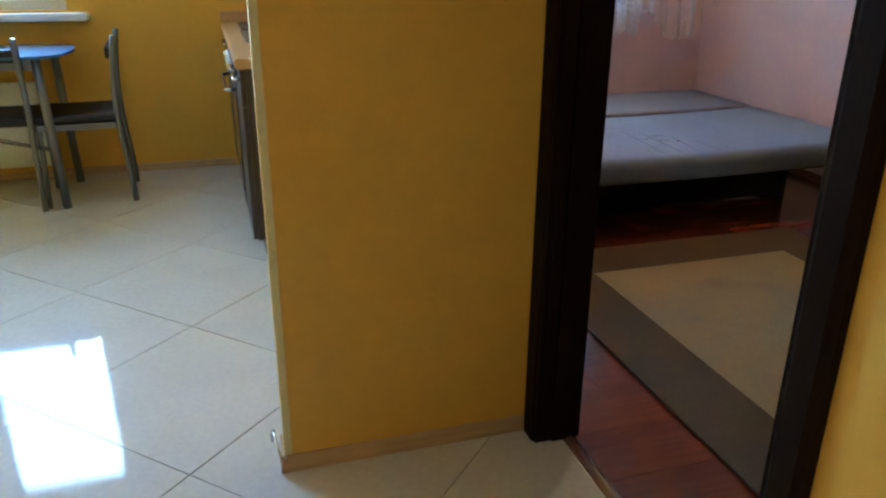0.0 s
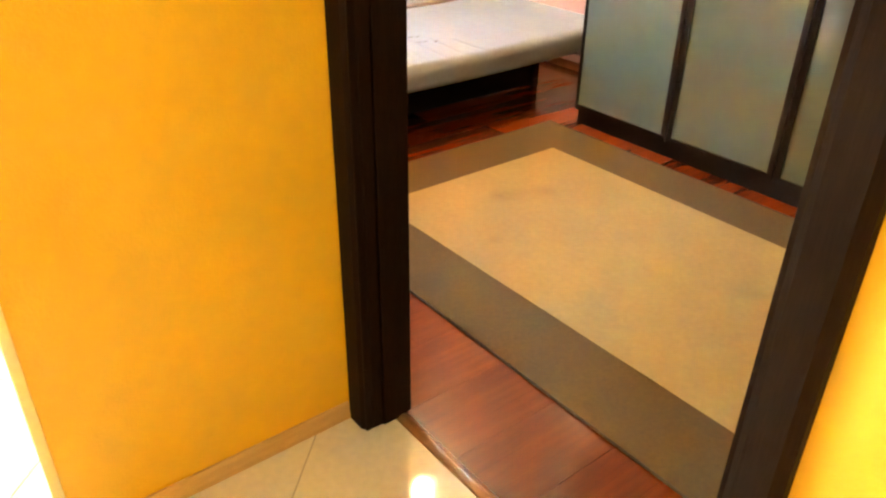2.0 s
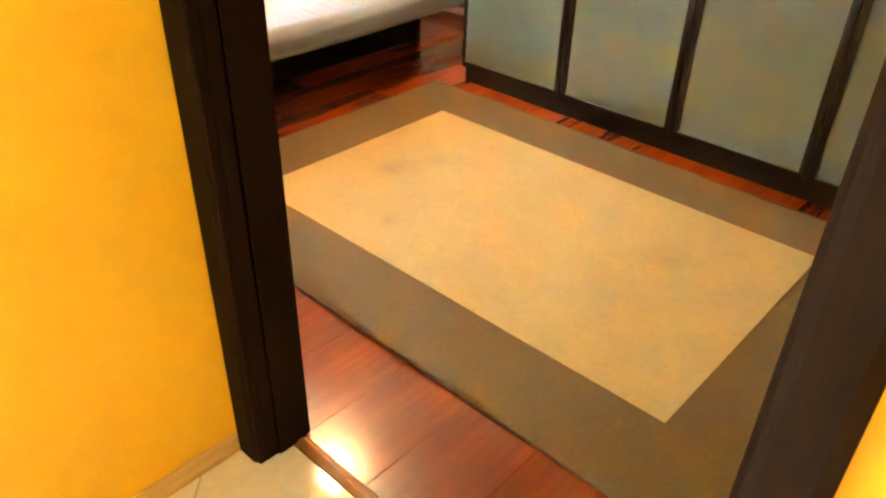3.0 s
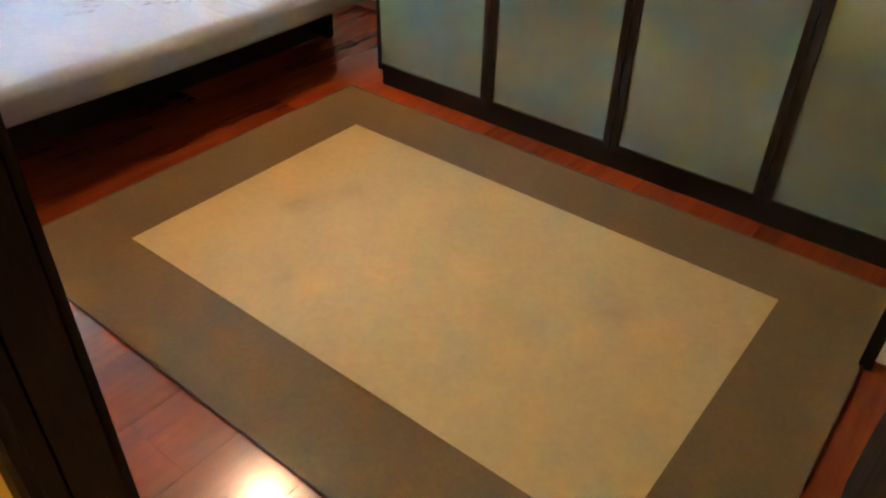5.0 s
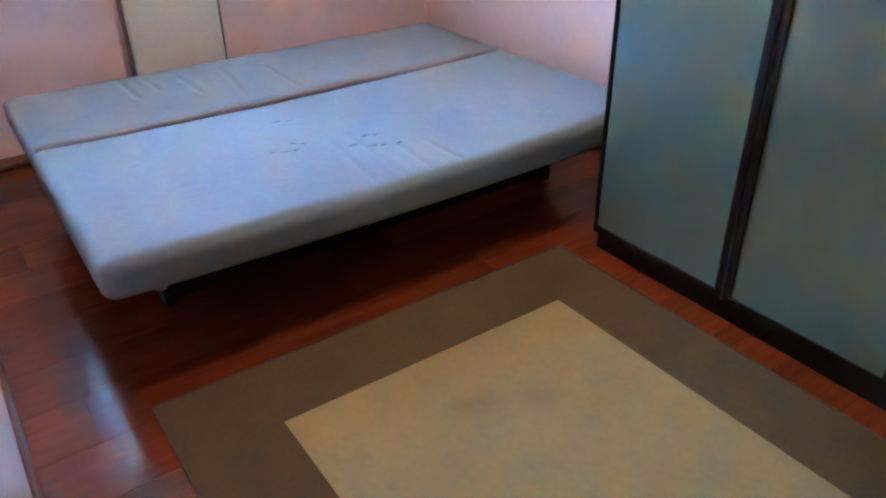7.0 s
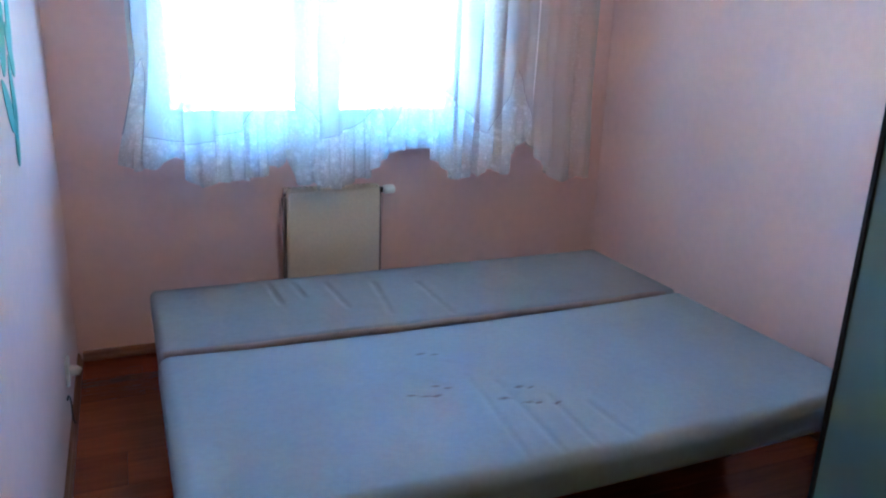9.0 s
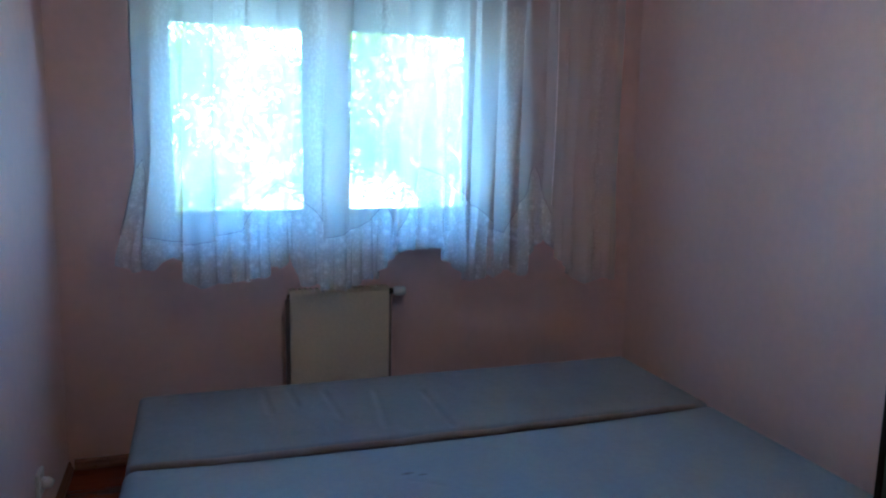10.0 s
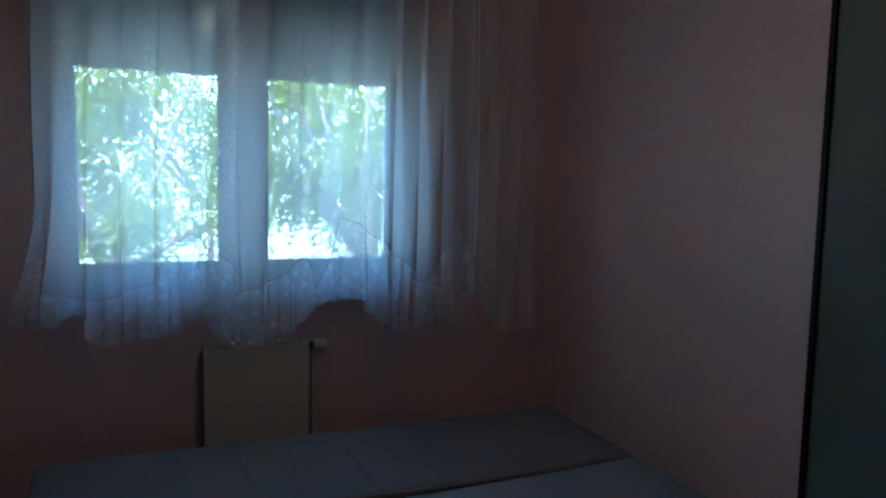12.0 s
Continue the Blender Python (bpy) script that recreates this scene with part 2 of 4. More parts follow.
M_SHEER = sheer("white_voile", (0.97, 0.99, 0.97), 0.50, bands=0.08)
M_LACE = sheer("lace_border", (0.97, 0.99, 0.97), 0.44, flowers=0.16)
M_CORD = mat("curtain_piping", (0.26, 0.26, 0.29), 0.8)
M_RAD = mat("cream_radiator_enamel", (0.74, 0.68, 0.54), 0.38, var=0.03)
M_PIPE = mat("shadow_toned_pipe", (0.20, 0.16, 0.16), 0.5)
M_CHROME = mat("chrome", (0.75, 0.75, 0.76), 0.16, metal=1.0, var=0.03)
M_STEEL = mat("grey_steel_tube", (0.22, 0.225, 0.235), 0.38, metal=0.7, var=0.08)
M_PLASTIC_W = mat("white_plastic", (0.80, 0.79, 0.75), 0.4, var=0.03)
M_PLASTIC_K = mat("black_plastic", (0.02, 0.02, 0.022), 0.45)
M_STUB = mat("grey_plastic", (0.30, 0.29, 0.29), 0.5, var=0.05)
M_EDGE = mat("white_curtain_edge", (0.85, 0.86, 0.88), 0.8, var=0.03)
M_SEAT = mat("black_seat_vinyl", (0.02, 0.018, 0.018), 0.5, var=0.15)
M_TABLE = mat("blue_glossy_table_glass", (0.10, 0.21, 0.34), 0.2, var=0.05)
M_COUNTER = mat("beech_worktop", (0.58, 0.36, 0.17), 0.32, var=0.14, scale=4, stretch=(10, 1.2, 10))
M_KITCHEN = mat("dark_kitchen_front", (0.045, 0.028, 0.022), 0.35, var=0.2, stretch=(8, 8, 1))
M_OVENGLASS = mat("oven_door_glass", (0.05, 0.045, 0.04), 0.10, var=0.05)
M_SINK = mat("dark_composite_sink", (0.16, 0.12, 0.09), 0.4, var=0.1)
M_SILL = mat("white_sill_board", (0.78, 0.78, 0.76), 0.35, var=0.03)
M_DECAL = mat("green_leaf_decal", (0.06, 0.30, 0.24), 0.5, var=0.12)
M_SHADE = glow("lit_glass_shade", (1.0, 0.62, 0.34), 0.8)
# Paler than M_LEAF: sunlit look of the distant crowns put into the colour.
M_LEAF_FAR = leaf_mat("far_tree_leaf", (0.155, 0.168, 0.028))
M_BARK = mat("tree_bark", (0.14, 0.11, 0.085), 0.9, var=0.3, scale=5, bump=0.8, bump_scale=30)
M_LEAF = leaf_mat("tree_leaf", (0.118, 0.142, 0.020))
M_GROUND = mat("pale_dry_ground", (0.28, 0.27, 0.22), 0.95, var=0.25, scale=0.4)


# ---- building tools ----
ORIGIN = {}


def thing(name, at, label, category, group="", kind=""):
    """An empty at the base of a thing; its parts are given in world places."""
    ob = new(name)
    ob.empty_display_size = 0.1
    ob.location = at
    ORIGIN[ob] = Vector(at)
    return tagged(ob, label, category, group, kind)


def part(name, bm, material, parent=None, label="", smooth=False):
    """Links a bmesh as one mesh under a thing or a part."""
    me = bpy.data.meshes.new(name)
    if parent is not None:
        bmesh.ops.translate(bm, verts=bm.verts, vec=-ORIGIN[parent])
    bm.normal_update()
    bm.to_mesh(me)
    bm.free()
    me.materials.append(material)
    if smooth:
        for p in me.polygons:
            p.use_smooth = True
    ob = new(name, me)
    if parent is not None:
        ob.parent = parent
        ORIGIN[ob] = ORIGIN[parent]
    else:
        ORIGIN[ob] = Vector((0, 0, 0))
    if label:
        ob["label"] = label
    return ob


def box(*spans, bevel=0.0, seg=2):
    """One bmesh with a box for each (x0, x1, y0, y1, z0, z1)."""
    bm = bmesh.new()
    for x0, x1, y0, y1, z0, z1 in spans:
        r = bmesh.ops.create_cube(bm, size=1.0)
        bmesh.ops.scale(bm, verts=r["verts"], vec=(x1 - x0, y1 - y0, z1 - z0))
        bmesh.ops.translate(bm, verts=r["verts"], vec=((x0 + x1) / 2, (y0 + y1) / 2, (z0 + z1) / 2))
    if bevel:
        bmesh.ops.bevel(bm, geom=bm.edges[:], offset=bevel, segments=seg, affect='EDGES', clamp_overlap=True)
    return bm


def tube(points, radius, sides=10, bm=None, radii=None):
    """A round bar along a line of points."""
    bm = bm or bmesh.new()
    pts = [Vector(p) for p in points]
    rings = []
    for i, p in enumerate(pts):
        d = (pts[min(i + 1, len(pts) - 1)] - pts[max(i - 1, 0)]).normalized()
        side = d.cross(Vector((0, 0, 1)) if abs(d.z) < 0.95 else Vector((0, 1, 0))).normalized()
        up = side.cross(d)
        r = radii[i] if radii else radius
        rings.append([bm.verts.new(p + (side * math.cos(a) + up * math.sin(a)) * r)
                      for a in (2 * math.pi * k / sides for k in range(sides))])
    for a, b in zip(rings, rings[1:]):
        for k in range(sides):
            bm.faces.new((a[k], a[(k + 1) % sides], b[(k + 1) % sides], b[k]))
    bm.faces.new(rings[0][::-1])
    bm.faces.new(rings[-1])
    bmesh.ops.recalc_face_normals(bm, faces=bm.faces[:])
    return bm


def lathe(profile, at, sides=24):
    """A turned shape from (radius, height) pairs round a vertical axis."""
    bm = bmesh.new()
    rings = [[bm.verts.new((at[0] + r * math.cos(a), at[1] + r * math.sin(a), at[2] + h))
              for a in (2 * math.pi * k / sides for k in range(sides))] for r, h in profile]
    for a, b in zip(rings, rings[1:]):
        for k in range(sides):
            bm.faces.new((a[k], a[(k + 1) % sides], b[(k + 1) % sides], b[k]))
    bm.faces.new(rings[0][::-1])
    bm.faces.new(rings[-1])
    bmesh.ops.recalc_face_normals(bm, faces=bm.faces[:])
    return bm


def extruded(outline, axis, lo, hi):
    """A prism of a closed outline of pairs; axis is the direction it runs along."""
    bm = bmesh.new()
    def at(a, b, c):
        return {"x": (c, a, b), "y": (a, c, b), "z": (a, b, c)}[axis]
    v0 = [bm.verts.new(at(a, b, lo)) for a, b in outline]
    v1 = [bm.verts.new(at(a, b, hi)) for a, b in outline]
    bm.faces.new(v0)
    bm.faces.new(v1)
    for i in range(len(outline)):
        j = (i + 1) % len(outline)
        bm.faces.new((v0[i], v0[j], v1[j], v1[i]))
    bmesh.ops.recalc_face_normals(bm, faces=bm.faces[:])
    return bm


def cushion(x0, x1, y0, y1, z0, z1, r, step, relief, sag=0.0, dip=0.0):
    """A padded block with round edges; relief(x, y) is added to the height of its top."""
    def samples(a, b):
        edge = [r * k / 4 for k in range(5)]
        n = max(2, int((b - a - 2 * r) / step))
        return [a + e for e in edge] + [a + r + (b - a - 2 * r) * k / n for k in range(1, n)] + [b - e for e in edge[::-1]]
    xs, ys, zs = samples(x0, x1), samples(y0, y1), [z0 + (z1 - z0) * k / 8 for k in range(9)]
    bm = bmesh.new()
    lo, hi = Vector((x0 + r, y0 + r, z0 + r)), Vector((x1 - r, y1 - r, z1 - r))
    made = {}
    def vert(x, y, z):
        key = (round(x, 5), round(y, 5), round(z, 5))
        if key not in made:
            p = Vector((x, y, z))
            q = Vector([min(max(p[i], lo[i]), hi[i]) for i in range(3)])
            d = p - q
            p = q + d.normalized() * r if d.length > 1e-6 else p
            if z > (z0 + z1) / 2:
                inside = min(1, max(0, min(x - x0, x1 - x, y - y0, y1 - y) / (2.5 * r)))
                p.z += relief(x, y) * inside
            p.z -= sag * math.sin(math.pi * (x - x0) / (x1 - x0)) * max(0, 1 - (y - y0) / 0.6)
            p.z -= dip * math.sin(math.pi * (x - x0) / (x1 - x0)) ** 0.7 * max(0, 1 - (y1 - y) / 0.55)
            made[key] = bm.verts.new(p)
        return made[key]
    for A, B, f in ((xs, ys, lambda a, b: (a, b, z1)), (xs, ys, lambda a, b: (a, b, z0)), (xs, zs, lambda a, b: (a, y0, b)),
                    (xs, zs, lambda a, b: (a, y1, b)), (ys, zs, lambda a, b: (x0, a, b)), (ys, zs, lambda a, b: (x1, a, b))):
        for i in range(len(A) - 1):
            for j in range(len(B) - 1):
                bm.faces.new([vert(*f(*c)) for c in ((A[i], B[j]), (A[i + 1], B[j]), (A[i + 1], B[j + 1]), (A[i], B[j + 1]))])
    bmesh.ops.recalc_face_normals(bm, faces=bm.faces[:])
    return bm


def structure(name, bm, material, label, category, smooth=False):
    return tagged(part(name, bm, material, None, "", smooth), label, category, "", "structure")


# ---- the shell ----
H = 2.62                      # ceiling height
YW = 3.13                     # window wall, inner face
XB0, XB1 = 0.132, 2.615        # bedroom, door wall and wardrobe wall
YS = -1.42                    # bedroom, south wall
DY0, DY1, DZ = -0.984, -0.055, 2.06   # doorway in the rough wall
WX0, WX1, WZ0, WZ1 = 0.418, 1.924, 0.875, 2.24   # bedroom window
KX0, KX1, KZ0, KZ1 = -3.02, -1.455, 0.93, 2.34 # kitchen window
STUB = -0.653                 # free end of the wall beside the kitchen

structure("wall_bedroom_window", box((0.068, WX0, YW, 3.43, 0, H), (WX1, XB1 + 0.2, YW, 3.43, 0, H), (WX0, WX1, YW, 3.43, 0, WZ0), (WX0, WX1, YW, 3.43, WZ1, H)),
          M_PINK, "pink painted plaster wall under and beside the window", "wall")
structure("wall_kitchen_window", box((-3.4, KX0, YW, 3.43, 0, H), (KX1, 0.066, YW, 3.43, 0, H), (KX0, KX1, YW, 3.43, 0, KZ0), (KX0, KX1, YW, 3.43, KZ1, H)),
          M_YELLOW, "yellow painted plaster wall behind the kitchen table", "wall")
structure("wall_bedroom_door", box((0.069, XB0, DY1, YW - 0.002, 0, H), (0.069, XB0, YS, DY0, 0, H), (0.069, XB0, DY0, DY1, DZ, H)),
          M_PINK, "pink painted plaster wall beside the doorway", "wall")
structure("wall_hall_door", box((0.02, 0.067, DY1, YW - 0.002, 0, H), (-0.07, 0.067, -3.2, DY0, 0, H), (0.02, 0.067, DY0, DY1, DZ, H)),
          M_YELLOW, "yellow painted plaster wall round the doorway", "wall")
structure("wall_stub", box((STUB, 0.018, 0.014, 0.112, 0, H), bevel=0.004), M_YELLOW, "warm yellow painted wall between hall and kitchen", "wall")
structure("wall_wardrobe_side", box((XB1, XB1 + 0.2, YS, YW - 0.002, 0, H)), M_PINK, "pink painted plaster wall behind wardrobe and sofa bed", "wall")
structure("wall_bedroom_south", box((XB0 + 0.002, XB1 - 0.002, YS - 0.15, YS, 0, H)), M_PINK, "pink painted plaster wall behind the open door", "wall")
structure("wall_hall_west", box((-3.5, -3.3, -3.2, YW - 0.002, 0, H)), M_YELLOW, "yellow painted plaster wall of the hall", "wall")
structure("wall_hall_south", box((-3.3, 0.2, -3.4, -3.2, 0, H)), M_YELLOW, "yellow painted plaster wall at the hall's end", "wall")
structure("ceiling", box((-3.6, 3.0, -3.5, 3.6, H + 0.002, H + 0.25)), M_WHITE, "white painted ceiling", "ceiling")
structure("corner_trim", box((STUB - 0.0035, STUB + 0.016, 0.0105, 0.026, 0.044, H - 0.002), bevel=0.003),
          M_BEAD, "pale plastic corner bead on the yellow wall", "trim")

floor_tiles = structure("floor_hall", box((-3.3, 0.09, -3.2, YW, -0.06, -0.003)), M_GROUT, "cream glazed tiles laid diagonally with thin joints", "floor")
floor_planks = structure("floor_bedroom", box((0.112, XB1, YS, YW, -0.06, -0.004)), M_UNDER, "glossy reddish laminate planks", "floor")

# ground outside and the house's outer base
structure("ground", box((-400, 400, 3.44, 600, -1.3, -1.0)), M_GROUND, "pale sunlit dry ground outside the window", "ground")

# threshold strip
thr = [(0.083 + 0.036 * k / 8, 0.0005 + 0.011 * math.sin(math.pi * k / 8)) for k in range(9)]
bm = extruded(thr, "y", DY0 + 0.05, DY1 - 0.02)
structure("threshold", bm, M_THRESH, "rounded wooden threshold strip between tiles and laminate", "threshold", True)


# skirtings
def skirting(name, a, b, wall, side, axis, material, label, h=0.043, d=0.016):
    """side: +1 or -1, the way it stands out of the wall."""
    prof = [(0, 0.001), (d, 0.001), (d, h * 0.35), (d * 0.7, h * 0.55), (d * 0.62, h * 0.8), (d * 0.3, h), (0, h)]
    out = [(wall + side * p, z) for p, z in prof]
    structure(name, extruded(out, axis, a, b), material, label, "baseboard")


BB = "beige wood-look skirting board along the yellow wall"
BR = "brown wood-look skirting board along the pink wall"
skirting("baseboard_stub", STUB - 0.014, -0.001, 0.014, -1, "x", M_BASEB, BB)
skirting("baseboard_stub_end", 0.0, 0.11, STUB, -1, "y", M_BASEB, BB)
skirting("baseboard_kitchen", -3.29, -0.64, YW, -1, "x", M_BASEB, BB)
skirting("baseboard_hall_east", -3.19, DY0 - 0.055, -0.07, -1, "y", M_BASEB, BB)
skirting("baseboard_bedroom_west", DY1 + 0.075, YW - 0.02, XB0, 1, "y", M_BASEB_RED, BR)
skirting("baseboard_bedroom_window", XB0 + 0.018, XB1 - 0.02, YW, -1, "x", M_BASEB_RED, BR)
skirting("baseboard_bedroom_east", 1.12, YW - 0.02, XB1, -1, "y", M_BASEB_RED, BR)
skirting("baseboard_bedroom_south", 0.2, 1.4, YS, 1, "x", M_BASEB_RED, BR)
clip = thing("baseboard_clip", (STUB - 0.012, 0.02, 0.04), "small bent chrome clip on the skirting's corner", "clip")
part("spring", tube([(STUB - 0.016, -0.01, 0.056), (STUB - 0.022, 0.03, 0.075), (STUB - 0.024, 0.07, 0.085), (STUB - 0.03, 0.10, 0.06), (STUB - 0.028, 0.10, 0.03)], 0.0035, 6), M_CHROME, clip, "", True)

# door frame: casings, lining with its stop
frame_ob = tagged(thing("door_frame_1", (0.06, (DY0 + DY1) / 2, 0), "dark wenge door frame with moulded casings", "door frame"), kind="structure")


def casing(y_out, y_in, x_wall, side):
    s = 1 if y_in > y_out else -1
    w = abs(y_in - y_out)
    prof = [(x_wall, y_out), (x_wall + side * 0.014, y_out), (x_wall + side * 0.022, y_out + s * 0.012), (x_wall + side * 0.022, y_out + s * (w - 0.016)),
            (x_wall + side * 0.016, y_out + s * (w - 0.006)), (x_wall + side * 0.016, y_in), (x_wall, y_in)]
    return prof


for yo, yi, xw in ((0.012, -0.066, 0.0185), (DY0 - 0.047, DY0 + 0.018, -0.0715)):
    part("casing", extruded(casing(yo, yi, xw, -1), "z", 0.001, DZ + 0.06), M_WENGE, frame_ob)
    ym = yi + (yo - yi) * 0.35
    part("casing", box((XB0 + 0.001, XB0 + 0.006, min(yo, ym), max(yo, ym), 0.001, DZ + 0.06), bevel=0.002), M_WENGE, frame_ob)
part("casing", box((-0.0025, 0.0185, DY0 + 0.021, -0.067, DZ - 0.005, DZ + 0.06), bevel=0.004), M_WENGE, frame_ob)
part("casing", box((XB0 + 0.001, XB0 + 0.006, DY0 + 0.021, -0.067, DZ - 0.005, DZ + 0.06), bevel=0.004), M_WENGE, frame_ob)
part("lining", box((0.019, XB0 + 0.001, DY1, DY1 - 0.0135, 0.001, DZ), bevel=0.002), M_WENGE, frame_ob)
part("lining", box((-0.071, XB0 + 0.001, DY0, DY0 + 0.0155, 0.001, DZ), bevel=0.002), M_WENGE, frame_ob)
part("lining", box((0.019, XB0 + 0.001, DY0 + 0.02, DY1 - 0.014, DZ - 0.02, DZ - 0.001), bevel=0.002), M_WENGE, frame_ob)
part("door_stop", box((0.045, 0.118, DY1 - 0.014, DY1 - 0.021, 0.001, DZ - 0.021), bevel=0.004), M_WENGE, frame_ob)
part("door_stop", box((0.045, 0.080, DY0 + 0.02, DY0 + 0.034, 0.001, DZ - 0.021), bevel=0.004), M_WENGE, frame_ob)

# the open leaf, turned against the south side of the room
leaf = thing("door_1", (XB0 + 0.03, DY0 + 0.0, 0.012), "dark wenge room door standing open into the bedroom", "door", kind="structure")
LX0, LX1, LY = XB0 + 0.03, 1.143, DY0 + 0.004
part("slab", box((LX0, LX1, LY - 0.04, LY, 0.012, 2.03), bevel=0.003), M_WENGE, leaf)
for z in (0.30, 1.05):
    part("raised_panel", box((LX0 + 0.14, LX1 - 0.14, LY - 0.001, LY + 0.006, z - 0.12, z + 0.45), bevel=0.005), M_WENGE, leaf)
hd = part("handle", tube([(LX1 - 0.06, LY + 0.005, 1.02), (LX1 - 0.06, LY + 0.05, 1.02), (LX1 - 0.075, LY + 0.055, 1.02), (LX1 - 0.18, LY + 0.055, 1.02)], 0.009), M_CHROME, leaf, "chrome lever handle", True)
part("backplate", box((LX1 - 0.08, LX1 - 0.04, LY - 0.001, LY + 0.007, 0.92, 1.08), bevel=0.003), M_CHROME, hd)


leaf.rotation_euler.z = radians(2.7)


# ---- windows ----
def window(name, x0, x1, z0, z1, split, label, shutter_to=None):
    """A two-sash plastic window set 6 cm into the wall's reveal."""
    w = tagged(thing(name, ((x0 + x1) / 2, YW + 0.1, z0), label, "window"), kind="structure")
    y0, y1 = YW + 0.085, YW + 0.155
    fr = part("window_frame", box((x0, x0 + 0.055, y0, y1, z0, z1), (x1 - 0.055, x1, y0, y1, z0, z1), (x0 + 0.055, x1 - 0.055, y0, y1, z0, z0 + 0.055),
                                  (x0 + 0.055, x1 - 0.055, y0, y1, z1 - 0.055, z1)), M_PVC, w)
    for a, b in ((x0 + 0.045, split - 0.003), (split + 0.003, x1 - 0.045)):
        c, d, ys0, ys1 = z0 + 0.045, z1 - 0.045, YW + 0.062, YW + 0.13
        t = 0.09
        sash = part("sash", box((a, a + t, ys0, ys1, c, d), (b - t, b, ys0, ys1, c, d), (a + t, b - t, ys0, ys1, c, c + t), (a + t, b - t, ys0, ys1, d - t, d)), M_PVC, w)
        bev = sash.modifiers.new("bevel", 'BEVEL')
        bev.width, bev.segments = 0.006, 2
        part("seal", box((a + t, a + t + 0.006, ys0 + 0.012, ys0 + 0.03, c + t, d - t), (b - t - 0.006, b - t, ys0 + 0.012, ys0 + 0.03, c + t, d - t),
                         (a + t + 0.006, b - t - 0.006, ys0 + 0.012, ys0 + 0.03, c + t, c + t + 0.006)), M_SEAL, sash)
        pane = part("pane", box((a + t, b - t, YW + 0.09, YW + 0.094, c + t, d - t)), M_GLASS, sash)
        pane.visible_shadow = False
    if shutter_to:
        k, z = 0, z1 - 0.002
        while z > shutter_to:
            zz = z - 0.052
            prof = [(YW + 0.182, zz + 0.001), (YW + 0.176, zz + 0.02), (YW + 0.176, zz + 0.034), (YW + 0.182, z + 0.003), (YW + 0.192, z + 0.003), (YW + 0.192, zz + 0.001)]
            part("shutter_slat", extruded([(b, a) for b, a in prof], "x", x0 + 0.02, x1 - 0.02), M_SHUTTER, w)
            z -= 0.052
    return w


window("window_1", WX0, WX1, WZ0, WZ1, 1.172, "white plastic two-sash window with half-lowered roller shutter", 1.80)
window("window_2", KX0, KX1, KZ0, KZ1, -2.34, "white plastic two-sash kitchen window letting in bright daylight")
structure("window_sill_1", box((WX0 - 0.03, WX1 + 0.03, YW - 0.05, YW + 0.062, WZ0 - 0.025, WZ0 + 0.006), bevel=0.006), M_SILL, "white sill board under the bedroom window", "window sill")
structure("window_sill_2", box((KX0 - 0.04, KX1 + 0.115, YW - 0.15, YW + 0.062, KZ0 - 0.045, KZ0 - 0.008), bevel=0.008), M_SILL, "white sill board under the kitchen window", "window sill")
winder = thing("shutter_strap_winder", (1.90, YW + 0.058, 1.02), "white shutter strap winder on the window frame", "strap winder")
part("case", box((1.875, 1.935, YW + 0.035, YW + 0.0605, 1.02, 1.15), bevel=0.008), M_PLASTIC_W, winder)
part("strap", box((1.898, 1.912, YW + 0.045, YW + 0.048, 1.15, WZ1)), M_CORD, winder)

# ---- bedroom: radiator ----
rad = thing("radiator", (1.2, 3.07, 0.12), "cream enamelled panel radiator below the window", "radiator")
part("front_panel", box((0.995, 1.408, 3.036, 3.05, 0.14, 0.695), bevel=0.006), M_RAD, rad)
part("back_panel", box((1.0, 1.403, 3.095, 3.105, 0.14, 0.69), bevel=0.004), M_RAD, rad)
part("side_cover", box((0.993, 1.0, 3.05, 3.105, 0.15, 0.70), bevel=0.002), M_RAD, rad)
part("side_cover", box((1.403, 1.41, 3.05, 3.105, 0.15, 0.70), bevel=0.002), M_RAD, rad)
part("top_grille", box(*[(1.004 + 0.0235 * k, 1.004 + 0.0235 * k + 0.015, 3.052, 3.094, 0.694, 0.702) for k in range(17)]), M_RAD, rad)
part("bracket", box((1.05, 1.08, 3.105, YW, 0.3, 0.6)), M_RAD, rad)
part("bracket", box((1.32, 1.35, 3.105, YW, 0.3, 0.6)), M_RAD, rad)
v = part("valve", tube([(1.41, 3.075, 0.675), (1.432, 3.075, 0.675)], 0.013), M_PLASTIC_K, rad, "black valve body", True)
part("thermostat_head", tube([(1.432, 3.075, 0.675), (1.445, 3.075, 0.675), (1.478, 3.075, 0.675), (1.487, 3.075, 0.675)], 0.02, 16, radii=[0.014, 0.021, 0.021, 0.016]), M_PLASTIC_W, v, "white thermostat head", True)
# Left pipe's dark tone also stands in for the radiator's edge shadow.
part("pipe", tube([(0.984, 3.06, 0.004), (0.984, 3.06, 0.66), (0.988, 3.062, 0.675), (0.996, 3.065, 0.676)], 0.009), M_PIPE, rad, "riser pipe darkened with the radiator edge shadow", True)
part("pipe", tube([(1.422, 3.085, 0.004), (1.422, 3.085, 0.66)], 0.009), M_PIPE, rad, "", True)

